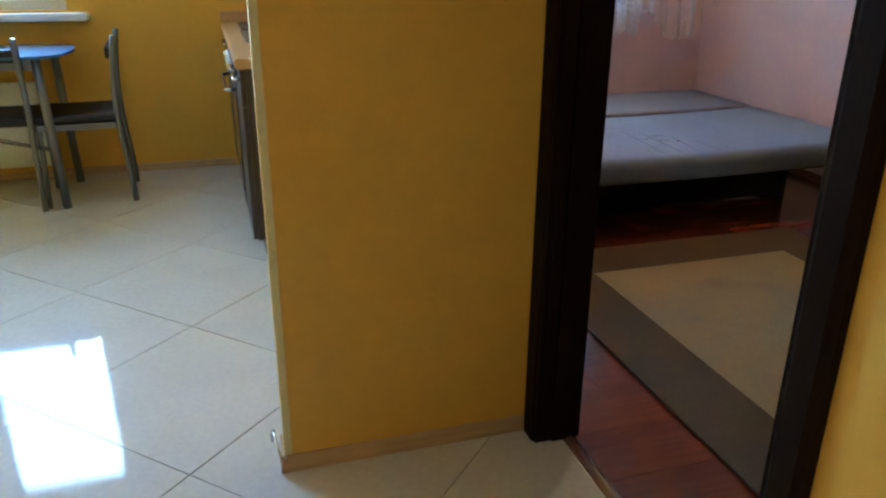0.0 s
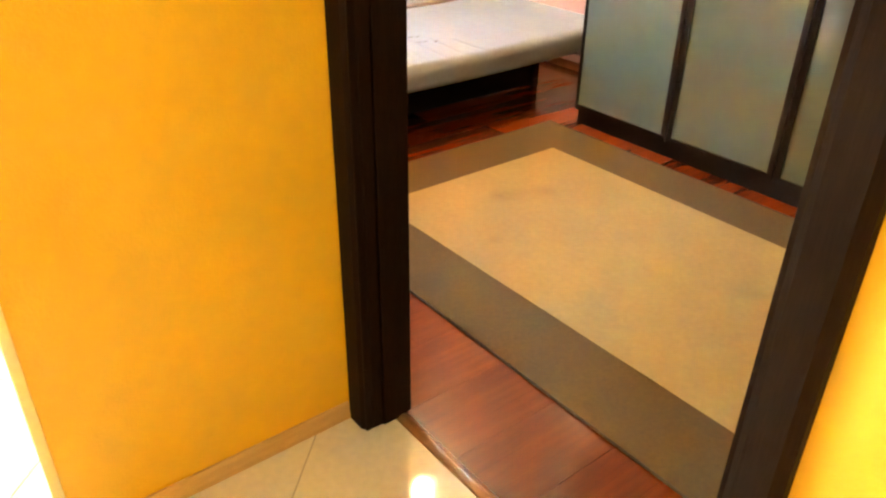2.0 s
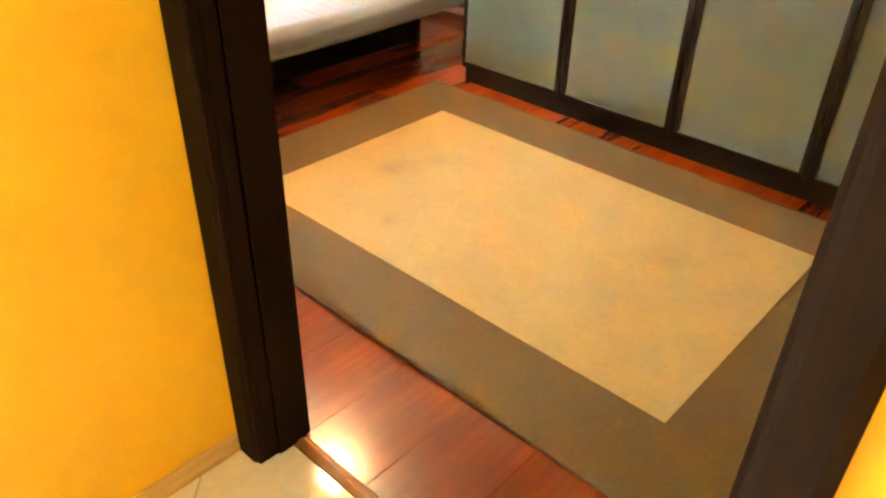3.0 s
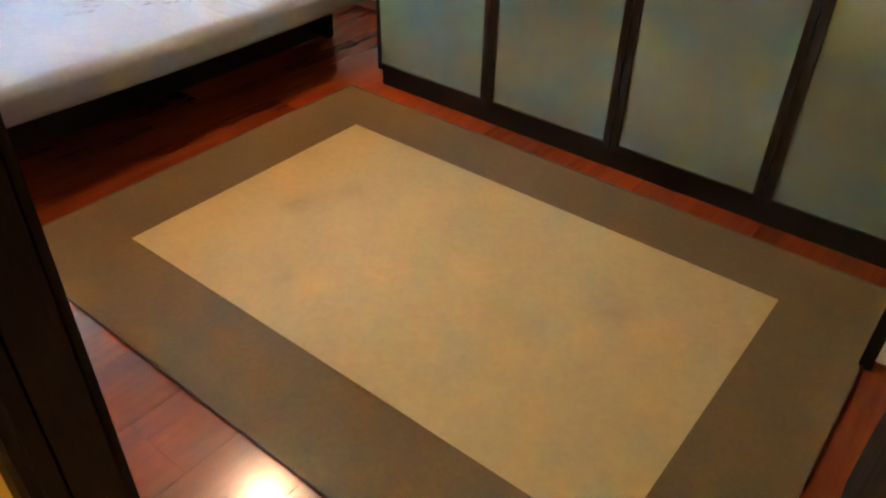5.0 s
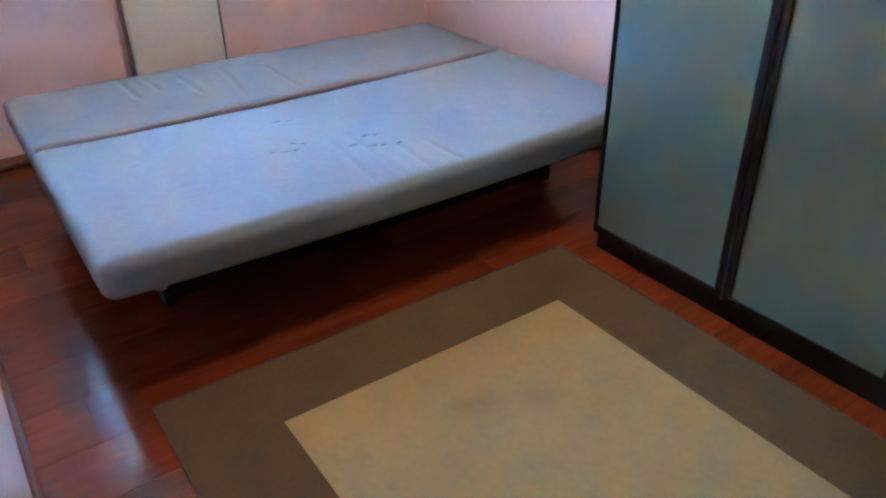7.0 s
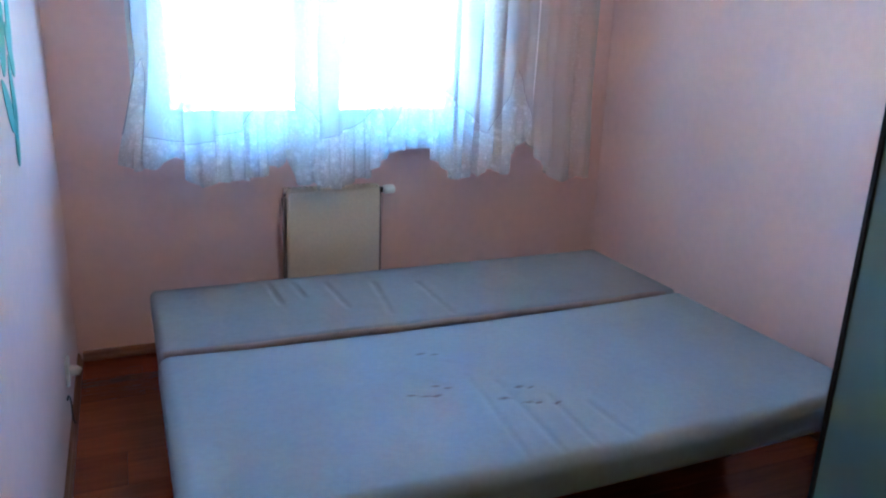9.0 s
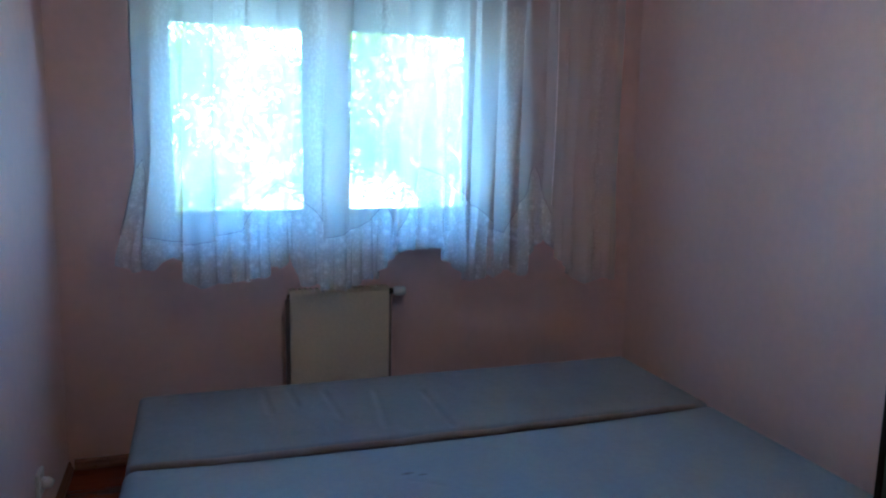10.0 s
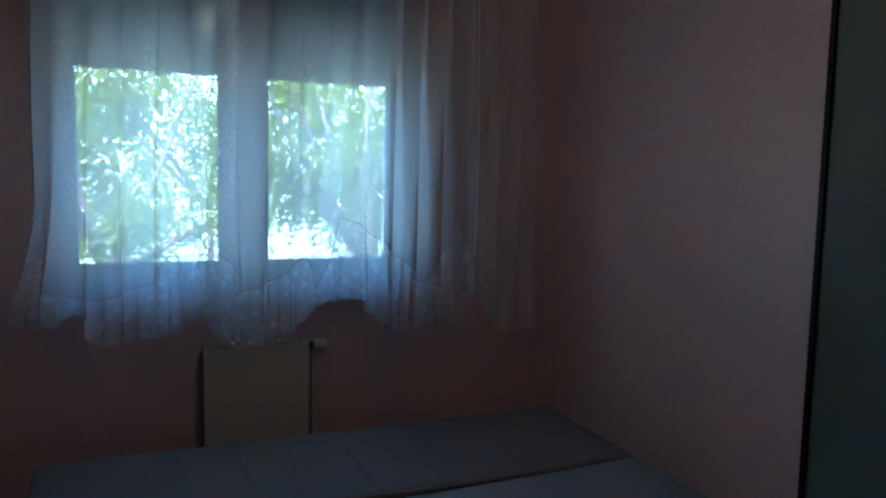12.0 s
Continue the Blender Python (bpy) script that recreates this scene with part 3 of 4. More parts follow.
# ---- bedroom: curtain ----
HEM = [(0.364, 0.895), (0.462, 0.811), (0.520, 0.811), (0.550, 0.870), (0.589, 0.787), (0.648, 0.748), (0.745, 0.752), (0.853, 0.772), (0.951, 0.811), (0.985, 0.865), (1.010, 0.865),
       (1.034, 0.743), (1.127, 0.713), (1.225, 0.709), (1.333, 0.753), (1.382, 0.836), (1.519, 0.875), (1.568, 0.875), (1.646, 0.811), (1.715, 0.718), (1.822, 0.733), (1.910, 0.757),
       (1.989, 0.738), (2.048, 0.870), (2.077, 0.890), (2.126, 0.851), (2.234, 0.713), (2.331, 0.679), (2.390, 0.704)]


def hem(x):
    return hem_line(x) + 0.012 + 0.007 * math.sin(95 * x + 2 * math.sin(9 * x)) - 0.008 * abs(math.sin(41 * x))


def hem_line(x):
    for (a, p), (b, q) in zip(HEM, HEM[1:]):
        if x <= b:
            return p + (q - p) * max(0, (x - a) / (b - a))
    return HEM[-1][1]


def drape(x, z):
    """Distance of the cloth from its hanging plane: deep soft folds, tighter on the far side."""
    k = 1.0 if x < 1.72 else 2.0
    amp = (0.017 if x < 1.72 else 0.024) + 0.016 * max(0, min(1, (1.3 - z) / 0.5))
    return amp * (math.sin(27 * k * x + 1.2 * math.sin(3.1 * x)) + 0.55 * math.sin(61 * x + 2.0 * math.sin(1.7 * z) + 0.8)) \
        + 0.011 * max(0, min(1, (1.12 - z) / 0.25)) * (math.sin(104 * x + 3.5 * math.sin(7 * x)) + 0.75 * math.sin(187 * x + 5 * math.sin(5 * x)))


def ripple(x, z):
    """Sideways swing of the pleats, so that neighbouring folds overlap."""
    k = 1.0 if x < 1.72 else 2.0
    low = 0.6 + 0.4 * max(0, min(1, (1.6 - z) / 0.7))
    return low * (0.013 / k * math.sin(2 * (27 * k * x + 1.2 * math.sin(3.1 * x)) + 0.6) + 0.0125 * math.sin(61 * x + 2.0 * math.sin(1.7 * z) + 2.4)) \
        + 0.009 * max(0, min(1, (1.05 - z) / 0.2)) * math.sin(187 * x + 5 * math.sin(5 * x) + 1.9)


def cloth(a, b, top, bottom, plane, n, rows, flare):
    """A hanging sheet; top and bottom are functions of x."""
    bm = bmesh.new()
    grid = []
    for j in range(rows + 1):
        f = j / rows
        line = []
        for i in range(n + 1):
            x = a + (b - a) * i / n
            z = top(x) + (bottom(x) - top(x)) * f
            line.append(bm.verts.new((x + flare(x, z) + ripple(x, z), plane + drape(x, z), z)))
        grid.append(line)
    for j in range(rows):
        for i in range(n):
            bm.faces.new((grid[j][i], grid[j][i + 1], grid[j + 1][i + 1], grid[j + 1][i]))
    return bm


SEAM = [(0.384, 0.978), (0.449, 1.237), (0.498, 0.944), (0.640, 0.920), (0.770, 0.955), (0.942, 1.148), (1.032, 1.087), (1.137, 0.932), (1.259, 0.961), (1.368, 1.059),
        (1.420, 0.922), (1.529, 1.210), (1.606, 1.169), (1.761, 1.046), (1.887, 0.929), (1.973, 1.071), (2.026, 1.214), (2.109, 0.995), (2.2, 0.97)]


def seam(x):
    """Zigzag line of pointed peaks on which the lace border is sewn."""
    for (a, p), (b, q) in zip(SEAM, SEAM[1:]):
        if x <= b:
            f = max(0, (x - a) / (b - a))
            return p + (q - p) * (f * f * (3 - 2 * f) * 0.5 + f * 0.5)
    return SEAM[-1][1]


def flare(x, z):
    f = max(0, min(1, (1.22 - z) / 0.35))
    return -0.075 * f * max(0, 1 - (x - 0.45) / 0.12) if x < 0.57 else 0.0


net = thing("net_curtain", (1.27, 2.965, 0.7), "sheer white voile curtain with scalloped lace hem", "curtain")
part("voile", cloth(0.434, 2.12, lambda x: 2.42, seam, 2.965, 420, 14, flare), M_SHEER, net, "", True)
part("lace_border", cloth(0.434, 2.12, lambda x: seam(x) - 0.001, hem, 2.965, 420, 10, flare), M_LACE, net, "lace hem border with scalloped edge", True)
part("piping", tube([(x + flare(x, seam(x)) + ripple(x, seam(x)), 2.965 + drape(x, seam(x)) - 0.002, seam(x)) for x in [0.438 + 1.677 * k / 160 for k in range(161)]], 0.0014, 5), M_CORD, net, "thin grey piping", True)
part("side_piping", tube([(0.434 + flare(0.434, z) + ripple(0.434, z), 2.963 + drape(0.434, z), z) for z in [2.4 - 0.06 * k for k in range(25)]], 0.0025, 5), M_CORD, net, "", True)
part("side_piping", tube([(2.12 + ripple(2.12, z), 2.961 + drape(2.12, z), z) for z in [2.4 - 0.06 * k for k in range(26)]], 0.003, 5), M_EDGE, net, "", True)
side = thing("side_curtain", (2.24, 2.985, 0.7), "sheer white curtain gathered at the window's side", "curtain")
part("voile", cloth(2.10, 2.44, lambda x: 2.42, hem, 2.985, 130, 20, lambda x, z: 0), M_SHEER, side, "", True)
rod = thing("curtain_rail", (1.42, 2.97, 2.42), "white ceiling-mounted curtain rail", "curtain rail")
part("rail", box((0.35, 2.52, 2.935, 3.01, 2.425, 2.45), bevel=0.004), M_PLASTIC_W, rod)
for x in (0.5, 1.42, 2.35):
    part("bracket", box((x - 0.015, x + 0.015, 2.96, YW, 2.45, 2.47)), M_PLASTIC_W, rod)

# ---- bedroom: sofa bed ----
CREASES = [((a, b + 0.035), (c, d + 0.035)) for (a, b), (c, d) in [((1.20, 1.90), (1.28, 1.84)), ((1.15, 1.745), (1.20, 1.71)), ((1.065, 1.70), (1.14, 1.66)), ((1.36, 1.645), (1.42, 1.62)), ((1.37, 1.545), (1.42, 1.53)),
           ((1.276, 1.75), (1.242, 1.30)), ((1.344, 1.69), (1.343, 1.29)), ((1.445, 1.56), (1.443, 1.29)), ((1.537, 1.49), (1.56, 1.30)),
           ((0.855, 2.77), (0.864, 2.50)), ((1.076, 2.68), (1.09, 2.40)), ((1.262, 2.64), (1.221, 2.29)), ((1.43, 2.58), (1.434, 2.23)), ((0.95, 2.72), (0.96, 2.55))]]


def crease(x, y):
    d = 0.0
    p = Vector((x, y))
    for a, b in CREASES:
        a, b = Vector(a), Vector(b)
        if abs(x - (a.x + b.x) / 2) > 0.2:
            continue
        t = max(0, min(1, (p - a).dot(b - a) / (b - a).length_squared))
        r = (p - a - (b - a) * t).length
        d -= 0.0052 * math.exp(-(r / 0.008) ** 2) - 0.0008 * math.exp(-((r - 0.022) / 0.014) ** 2)
    return d + 0.004 * noise.noise(Vector((x * 3, y * 3, 0))) + 0.0015 * noise.noise(Vector((x * 14, y * 9, 4)))


SBX0, SBX1, SBY0, SBS, SBY1, SBZ = 0.416, 2.43, 1.295, 2.222, 2.84, 0.388
sofa = thing("sofa_bed", (1.42, 2.0, 0), "unfolded sofa bed with worn grey-blue fabric cover", "sofa bed")
part("seat_mattress", cushion(SBX0, SBX1, SBY0, SBS - 0.0005, SBZ - 0.123, SBZ, 0.042, 0.0085, crease, 0.02, 0.020), M_SOFA, sofa, "creased pale grey-blue seat mattress", True)
part("back_mattress", cushion(SBX0 + 0.004, SBX1, SBS + 0.0005, SBY1, SBZ - 0.115, SBZ - 0.004, 0.026, 0.010, crease), M_SOFA_BACK, sofa, "darker grey backrest mattress folded flat", True)
part("welt", tube([(SBX0 + 0.02 + 0.06 * k, SBS - 0.001 + 0.004 * math.sin(k * 1.3), SBZ - 0.012 - 0.006 * math.sin(math.pi * k / 33) + 0.002 * math.sin(k * 0.9)) for k in range(33)], 0.0125, 8), M_WELT, sofa, "brown piped seam", True)
for x0, x1 in ((0.62, 0.66), (2.18, 2.22)):
    part("leg_frame", box((x0, x1, 1.62, 2.72, 0.0, 0.05), (x0, x1, 1.62, 1.70, 0.05, 0.225), (x0, x1, 2.64, 2.72, 0.05, 0.225), bevel=0.004), M_BLACKBROWN, sofa)
# Rails deepened almost to the floor: dark boards standing in for under-bed shade.
part("rail", box((0.66, 2.18, 1.64, 1.68, 0.012, 0.225), bevel=0.003), M_BLACKBROWN, sofa)
part("rail", box((0.66, 2.18, 2.66, 2.70, 0.012, 0.225), bevel=0.003), M_BLACKBROWN, sofa)
part("slat_frame", box((0.50, 2.36, 1.40, 1.43, 0.225, 0.252), (0.50, 2.36, 2.12, 2.15, 0.225, 0.252), (0.50, 0.53, 1.43, 2.12, 0.225, 0.252), (2.33, 2.36, 1.43, 2.12, 0.225, 0.252),
                       (0.50, 2.36, 2.22, 2.25, 0.225, 0.252), (0.50, 2.36, 2.72, 2.75, 0.225, 0.252), (0.50, 0.53, 2.25, 2.72, 0.225, 0.252), (2.33, 2.36, 2.25, 2.72, 0.225, 0.252)), M_BLACKBROWN, sofa)
for k in range(12):
    x = 0.60 + 0.145 * k
    part("slat", box((x, x + 0.06, 1.415, 2.135, 0.238, 0.248)), M_BASEB_RED, sofa)
for x in (0.575, 2.28):
    part("foot_stub", lathe([(0.018, 0), (0.02, 0.006), (0.02, 0.035), (0.016, 0.05)], (x, 1.40, 0.215), 14), M_STUB, sofa, "grey-white plastic stub under the mattress", True)


# ---- bedroom: wardrobe ----
WY1, WX = 1.107, 1.957
ward = thing("wardrobe", (2.28, 0.05, 0), "black-brown wardrobe with four frosted glass doors", "wardrobe")
part("side_panel", box((WX + 0.0215, 2.60, WY1 - 0.02, WY1, 0.07, 2.18), bevel=0.002), M_BLACKBROWN, ward)
part("side_panel", box((WX + 0.0215, 2.60, WY1 - 2.08, WY1 - 2.06, 0.07, 2.18), bevel=0.002), M_BLACKBROWN, ward)
part("top_panel", box((WX + 0.0, 2.60, WY1 - 2.08, WY1, 2.182, 2.21), bevel=0.002), M_BLACKBROWN, ward)
part("plinth", box((WX + 0.024, 2.58, WY1 - 2.078, WY1 - 0.002, 0.0, 0.068), bevel=0.002), M_BLACKBROWN, ward)
part("back_panel", box((2.60, 2.606, WY1 - 2.08, WY1, 0.0, 2.20)), M_BLACKBROWN, ward)
part("bottom_shelf", box((WX + 0.03, 2.59, WY1 - 2.058, WY1 - 0.022, 0.07, 0.09)), M_BLACKBROWN, ward)
EDGES = [WY1, 0.574, 0.066, -0.442, -0.97]
for k, (b, a) in enumerate(zip(EDGES, EDGES[1:])):
    a, b = a + 0.0015, b - 0.0015
    s0 = 0.012 if k == 0 else 0.026
    dr = part("door", box((WX, WX + 0.02, a, a + 0.026, 0.074, 2.178), (WX, WX + 0.02, b - s0, b, 0.074, 2.178),
                          (WX, WX + 0.02, a + 0.026, b - s0, 0.074, 0.099), (WX, WX + 0.02, a + 0.026, b - s0, 2.14, 2.178)), M_BLACKBROWN, ward, "black-brown framed door")
    part("frosted_panel", box((WX + 0.006, WX + 0.012, a + 0.026, b - s0, 0.099, 2.14)), M_FROST, dr, "grey-green frosted glass panel")
    part("hinge", box((WX + 0.0205, WX + 0.06, b - 0.05, b - 0.03, 0.4, 0.45)), M_CHROME, dr)

# ---- bedroom: rug ----
rug = thing("rug", (1.18, 0.15, 0), "flat-woven beige rug with wide brown border", "rug")
RX0, RX1, RY0, RY1 = 0.448, 1.870, -0.865, 1.176
IX0, IX1, IY0, IY1 = 0.702, 1.637, -0.628, 0.927


def pile(x0, x1, y0, y1, z):
    """A low woven field with a slightly uneven top."""
    bm = bmesh.new()
    nx, ny = max(3, int((x1 - x0) / 0.03)), max(3, int((y1 - y0) / 0.03))
    top = [[bm.verts.new((x0 + (x1 - x0) * i / nx, y0 + (y1 - y0) * j / ny, z + 0.0003 * noise.noise(Vector((x0 + i * 0.2, y0 + j * 0.17, 2))))) for i in range(nx + 1)] for j in range(ny + 1)]
    for j in range(ny):
        for i in range(nx):
            bm.faces.new((top[j][i], top[j][i + 1], top[j + 1][i + 1], top[j + 1][i]))
    ring = [top[0][i] for i in range(nx)] + [top[j][nx] for j in range(ny)] + [top[ny][i] for i in range(nx, 0, -1)] + [top[j][0] for j in range(ny, 0, -1)]
    low = [bm.verts.new((q.co.x, q.co.y, 0.0008)) for q in ring]
    for k in range(len(ring)):
        m = (k + 1) % len(ring)
        bm.faces.new((ring[m], ring[k], low[k], low[m]))
    return bm


part("centre_field", pile(IX0, IX1, IY0, IY1, 0.0088), M_RUG_IN, rug, "worn beige centre field with brown stains")
part("border", pile(RX0, RX1, RY0, RY1, 0.0076), M_RUG_OUT, rug, "wide brown woven border")
for s in ((RX0 - 0.006, RX0, RY0, RY1), (RX1, RX1 + 0.006, RY0, RY1), (RX0 - 0.006, RX1 + 0.006, RY0 - 0.006, RY0), (RX0 - 0.006, RX1 + 0.006, RY1, RY1 + 0.006)):
    part("binding", box((*s, 0.0008, 0.010), bevel=0.002), M_RUG_EDGE, rug)

# ---- bedroom: low shelf by the south wall ----
shelf = thing("shelf_unit", (1.66, -1.14, 0), "dark-framed shelf unit with white panels", "shelf")
part("upright", box((1.52, 1.55, -0.89, -0.86, 0.0, 0.9), bevel=0.002), M_BLACKBROWN, shelf)
part("upright", box((1.52, 1.55, -1.40, -1.37, 0.0, 0.9), bevel=0.002), M_BLACKBROWN, shelf)
part("upright", box((1.86, 1.89, -1.08, -1.05, 0.0, 0.9), bevel=0.002), M_BLACKBROWN, shelf)
part("side_panel", box((1.528, 1.542, -1.369, -0.891, 0.03, 0.86)), M_PLASTIC_W, shelf, "white side panel")
part("top", box((1.51, 1.90, -1.405, -0.85, 0.9, 0.925), bevel=0.003), M_BLACKBROWN, shelf)

# ---- bedroom: lamp, socket, wall decal ----
lamp = thing("ceiling_lamp", (LAMP[0], LAMP[1], H), "ceiling lamp with a small lit glass shade", "lamp")
part("canopy", lathe([(0.05, 0), (0.052, -0.01), (0.03, -0.03), (0.008, -0.035)], (LAMP[0], LAMP[1], H), 20), M_CHROME, lamp, "", True)
part("stem", tube([(LAMP[0], LAMP[1], H - 0.03), (LAMP[0], LAMP[1], LAMP[2] + 0.075)], 0.006), M_CHROME, lamp, "", True)
part("socket", lathe([(0.018, 0.08), (0.021, 0.076), (0.021, 0.02), (0.016, 0.012)], LAMP, 16), M_CHROME, lamp, "", True)
part("shade", lathe([(0.022, 0.076), (0.040, 0.066), (0.052, 0.036), (0.055, 0.0), (0.053, -0.04), (0.058, -0.054), (0.056, -0.0545), (0.050, -0.04), (0.051, 0.0), (0.048, 0.034), (0.036, 0.060), (0.022, 0.070)],
                    LAMP, 24), M_SHADE, lamp, "lit frosted glass shade", True)

# Assumed, unseen fixture to carry the added hall light.
hl = thing("hall_ceiling_lamp", (HALL[0], HALL[1], H), "small assumed ceiling fixture, unseen, for the added hall fill light", "lamp")
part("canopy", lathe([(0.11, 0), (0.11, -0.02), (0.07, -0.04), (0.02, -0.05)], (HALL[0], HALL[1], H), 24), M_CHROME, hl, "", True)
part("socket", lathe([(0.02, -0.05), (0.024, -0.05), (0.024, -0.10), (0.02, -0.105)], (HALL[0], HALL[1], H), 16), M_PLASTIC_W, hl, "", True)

sock = thing("wall_socket", (XB0, 2.55, 0.21), "white wall socket with a plug in it", "socket")
part("plate", box((XB0, XB0 + 0.012, 2.50, 2.59, 0.18, 0.265), bevel=0.004), M_PLASTIC_W, sock)
part("plug", tube([(XB0 + 0.012, 2.545, 0.222), (XB0 + 0.03, 2.545, 0.222), (XB0 + 0.045, 2.545, 0.215)], 0.017, 14, radii=[0.019, 0.019, 0.012]), M_PLASTIC_W, sock, "", True)
cable = thing("cable", (XB0 + 0.02, 2.45, 0.06), "thin dark loose cable hanging on the wall", "cable")
part("cord", tube([(XB0 + 0.008, 2.40, 0.185), (XB0 + 0.010, 2.42, 0.19), (XB0 + 0.012, 2.455, 0.165), (XB0 + 0.013, 2.462, 0.13), (XB0 + 0.014, 2.44, 0.10), (XB0 + 0.018, 2.45, 0.072), (XB0 + 0.02, 2.475, 0.064)], 0.003, 6), M_PLASTIC_K, cable, "", True)

decal = thing("wall_decal", (XB0 + 0.001, 2.1, 1.25), "green leaf-shaped sticker on the bedroom wall", "wall decal")


def leaf_shape(cy, cz, length, turn):
    out = []
    for k in range(20):
        a = 2 * math.pi * k / 20
        u, w = math.cos(a) * length / 2, math.sin(a) * length * 0.2 * (1 - 0.35 * math.cos(a))
        out.append((cy + u * math.cos(turn) - w * math.sin(turn), cz + u * math.sin(turn) + w * math.cos(turn)))
    return extruded(out, "x", XB0 + 0.0008, XB0 + 0.0022)


for cy, cz, ln, tn in ((2.13, 1.38, 0.20, 1.3), (2.09, 1.30, 0.16, 2.2), (2.05, 1.20, 0.18, 1.7), (1.98, 1.33, 0.2, 0.9), (2.03, 1.10, 0.16, 1.2), (1.94, 1.18, 0.18, 2.4)):
    part("leaf_sticker", leaf_shape(cy, cz, ln, tn), M_DECAL, decal)

# ---- kitchen ----
CZ = 0.855
def base_unit(y0, y1, label, back):
    u = thing("base_cabinet", (-0.3, (y0 + y1) / 2, 0), label, "kitchen cabinet", "kitchen base units")
    part("body", box((-0.6100 + back, -0.004, y0 + 0.001, y1 - 0.001, 0.10, CZ - 0.04)), M_KITCHEN, u)
    part("plinth", box((-0.5800 + back, -0.5600 + back, y0 + 0.001, y1 - 0.001, 0.0, 0.099)), M_KITCHEN, u)
    return u


KY = [1.45, 1.93, 2.53, 3.125]
for k, (a, b) in enumerate(zip(KY, KY[1:])):
    if k == 1:
        continue
    back = 0.0
    u = base_unit(a, b, "dark-fronted kitchen base unit with bar handles", back)
    dr = part("drawer", box((-0.6300 + back, -0.6110 + back, a + 0.003, b - 0.003, 0.665, CZ - 0.045), bevel=0.002), M_KITCHEN, u)
    for hy, hw in ((a + 0.11, 0.08), (b - 0.11, 0.08)) if k == 0 else (((a + b) / 2, 0.10),):
        part("handle", tube([(back - 0.630, hy - hw, 0.77), (back - 0.652, hy - hw + 0.002, 0.77), (back - 0.652, hy + hw - 0.002, 0.77), (back - 0.630, hy + hw, 0.77)], 0.008, 8), M_CHROME, dr, "chrome bar handle", True)
    d = part("door", box((-0.6300 + back, -0.6110 + back, a + 0.003, b - 0.003, 0.105, 0.66), bevel=0.002), M_KITCHEN, u)
ov = thing("oven", (-0.3, 2.23, 0), "built-under oven with glass door and knobs", "oven", "kitchen base units")
part("body", box((-0.6100, -0.004, 1.931, 2.529, 0.10, CZ - 0.04)), M_KITCHEN, ov)
part("plinth", box((-0.5800, -0.5600, 1.931, 2.529, 0.0, 0.099)), M_KITCHEN, ov)
part("control_panel", box((-0.6330, -0.6110, 1.934, 2.526, 0.70, CZ - 0.045), bevel=0.002), M_PLASTIC_K, ov)
for k in range(5):
    y = 2.0 + 0.115 * k
    part("knob", tube([(-0.6330, y, 0.755), (-0.6430, y, 0.755), (-0.6630, y, 0.755)], 0.02, 14, radii=[0.024, 0.02, 0.018]), M_CHROME, ov, "chrome knob", True)
od = part("oven_door", box((-0.6330, -0.6110, 1.934, 2.526, 0.105, 0.695), bevel=0.003), M_PLASTIC_K, ov)
part("window", box((-0.6360, -0.6335, 1.98, 2.48, 0.17, 0.60)), M_OVENGLASS, od, "dark reflecting oven glass")
part("handle", tube([(-0.6330, 1.98, 0.65), (-0.6750, 1.985, 0.65), (-0.6800, 2.011, 0.65), (-0.6800, 2.45, 0.65), (-0.6750, 2.475, 0.65), (-0.6330, 2.48, 0.65)], 0.009, 8), M_CHROME, od, "chrome bar handle", True)
wt = thing("worktop", (-0.32, 2.3, CZ - 0.04), "light beech worktop over the base units", "worktop")
part("board", box((-0.6470, -0.003, 1.425, YW - 0.002, CZ - 0.039, CZ), bevel=0.006), M_COUNTER, wt)
part("upstand", box((-0.6470, -0.025, YW - 0.022, YW - 0.002, CZ + 0.001, CZ + 0.06), bevel=0.005), M_COUNTER, wt)
part("upstand", box((-0.024, -0.004, 1.427, YW - 0.003, CZ + 0.001, CZ + 0.06), bevel=0.005), M_COUNTER, wt)
sink = thing("sink", (-0.31, 2.78, CZ), "dark composite sink set in the worktop", "sink")
part("rim", box((-0.56, -0.54, 2.57, 3.0, CZ + 0.001, CZ + 0.009), (-0.10, -0.08, 2.57, 3.0, CZ + 0.001, CZ + 0.009), (-0.54, -0.10, 2.57, 2.59, CZ + 0.001, CZ + 0.009), (-0.54, -0.10, 2.98, 3.0, CZ + 0.001, CZ + 0.009)), M_SINK, sink)
part("bowl", box((-0.54, -0.10, 2.59, 2.98, CZ + 0.001, CZ + 0.004)), M_SINK, sink)
hob = thing("hob", (-0.31, 2.23, CZ), "dark hob above the oven", "hob")
part("plate", box((-0.57, -0.08, 1.97, 2.49, CZ + 0.001, CZ + 0.009), bevel=0.003), M_SINK, hob)
for x, y in ((-0.45, 2.10), (-0.45, 2.36), (-0.2, 2.10), (-0.2, 2.36)):
    part("burner", lathe([(0.075, 0.0), (0.078, 0.004), (0.078, 0.010), (0.06, 0.013)], (x, y, CZ + 0.009), 20), M_PLASTIC_K, hob, "", True)

# table and chairs
TX0, TX1, TY0, TY1, TZ = -2.45, -1.40, 2.46, 3.06, 0.765
table = thing("dining_table", (-1.95, 2.76, 0), "dining table with glossy blue glass top and steel legs", "table")
rim = []
for k in range(13):
    a = -math.pi / 2 + math.pi * k / 12
    rim.append((TX1 - 0.12 + 0.12 * math.cos(a), (TY0 + TY1) / 2 + (TY1 - TY0) / 2 * math.sin(a)))
rim += [(TX0, TY1), (TX0, TY0)]
part("tabletop", extruded(rim, "z", TZ - 0.014, TZ), M_TABLE, table, "glossy blue glass top")
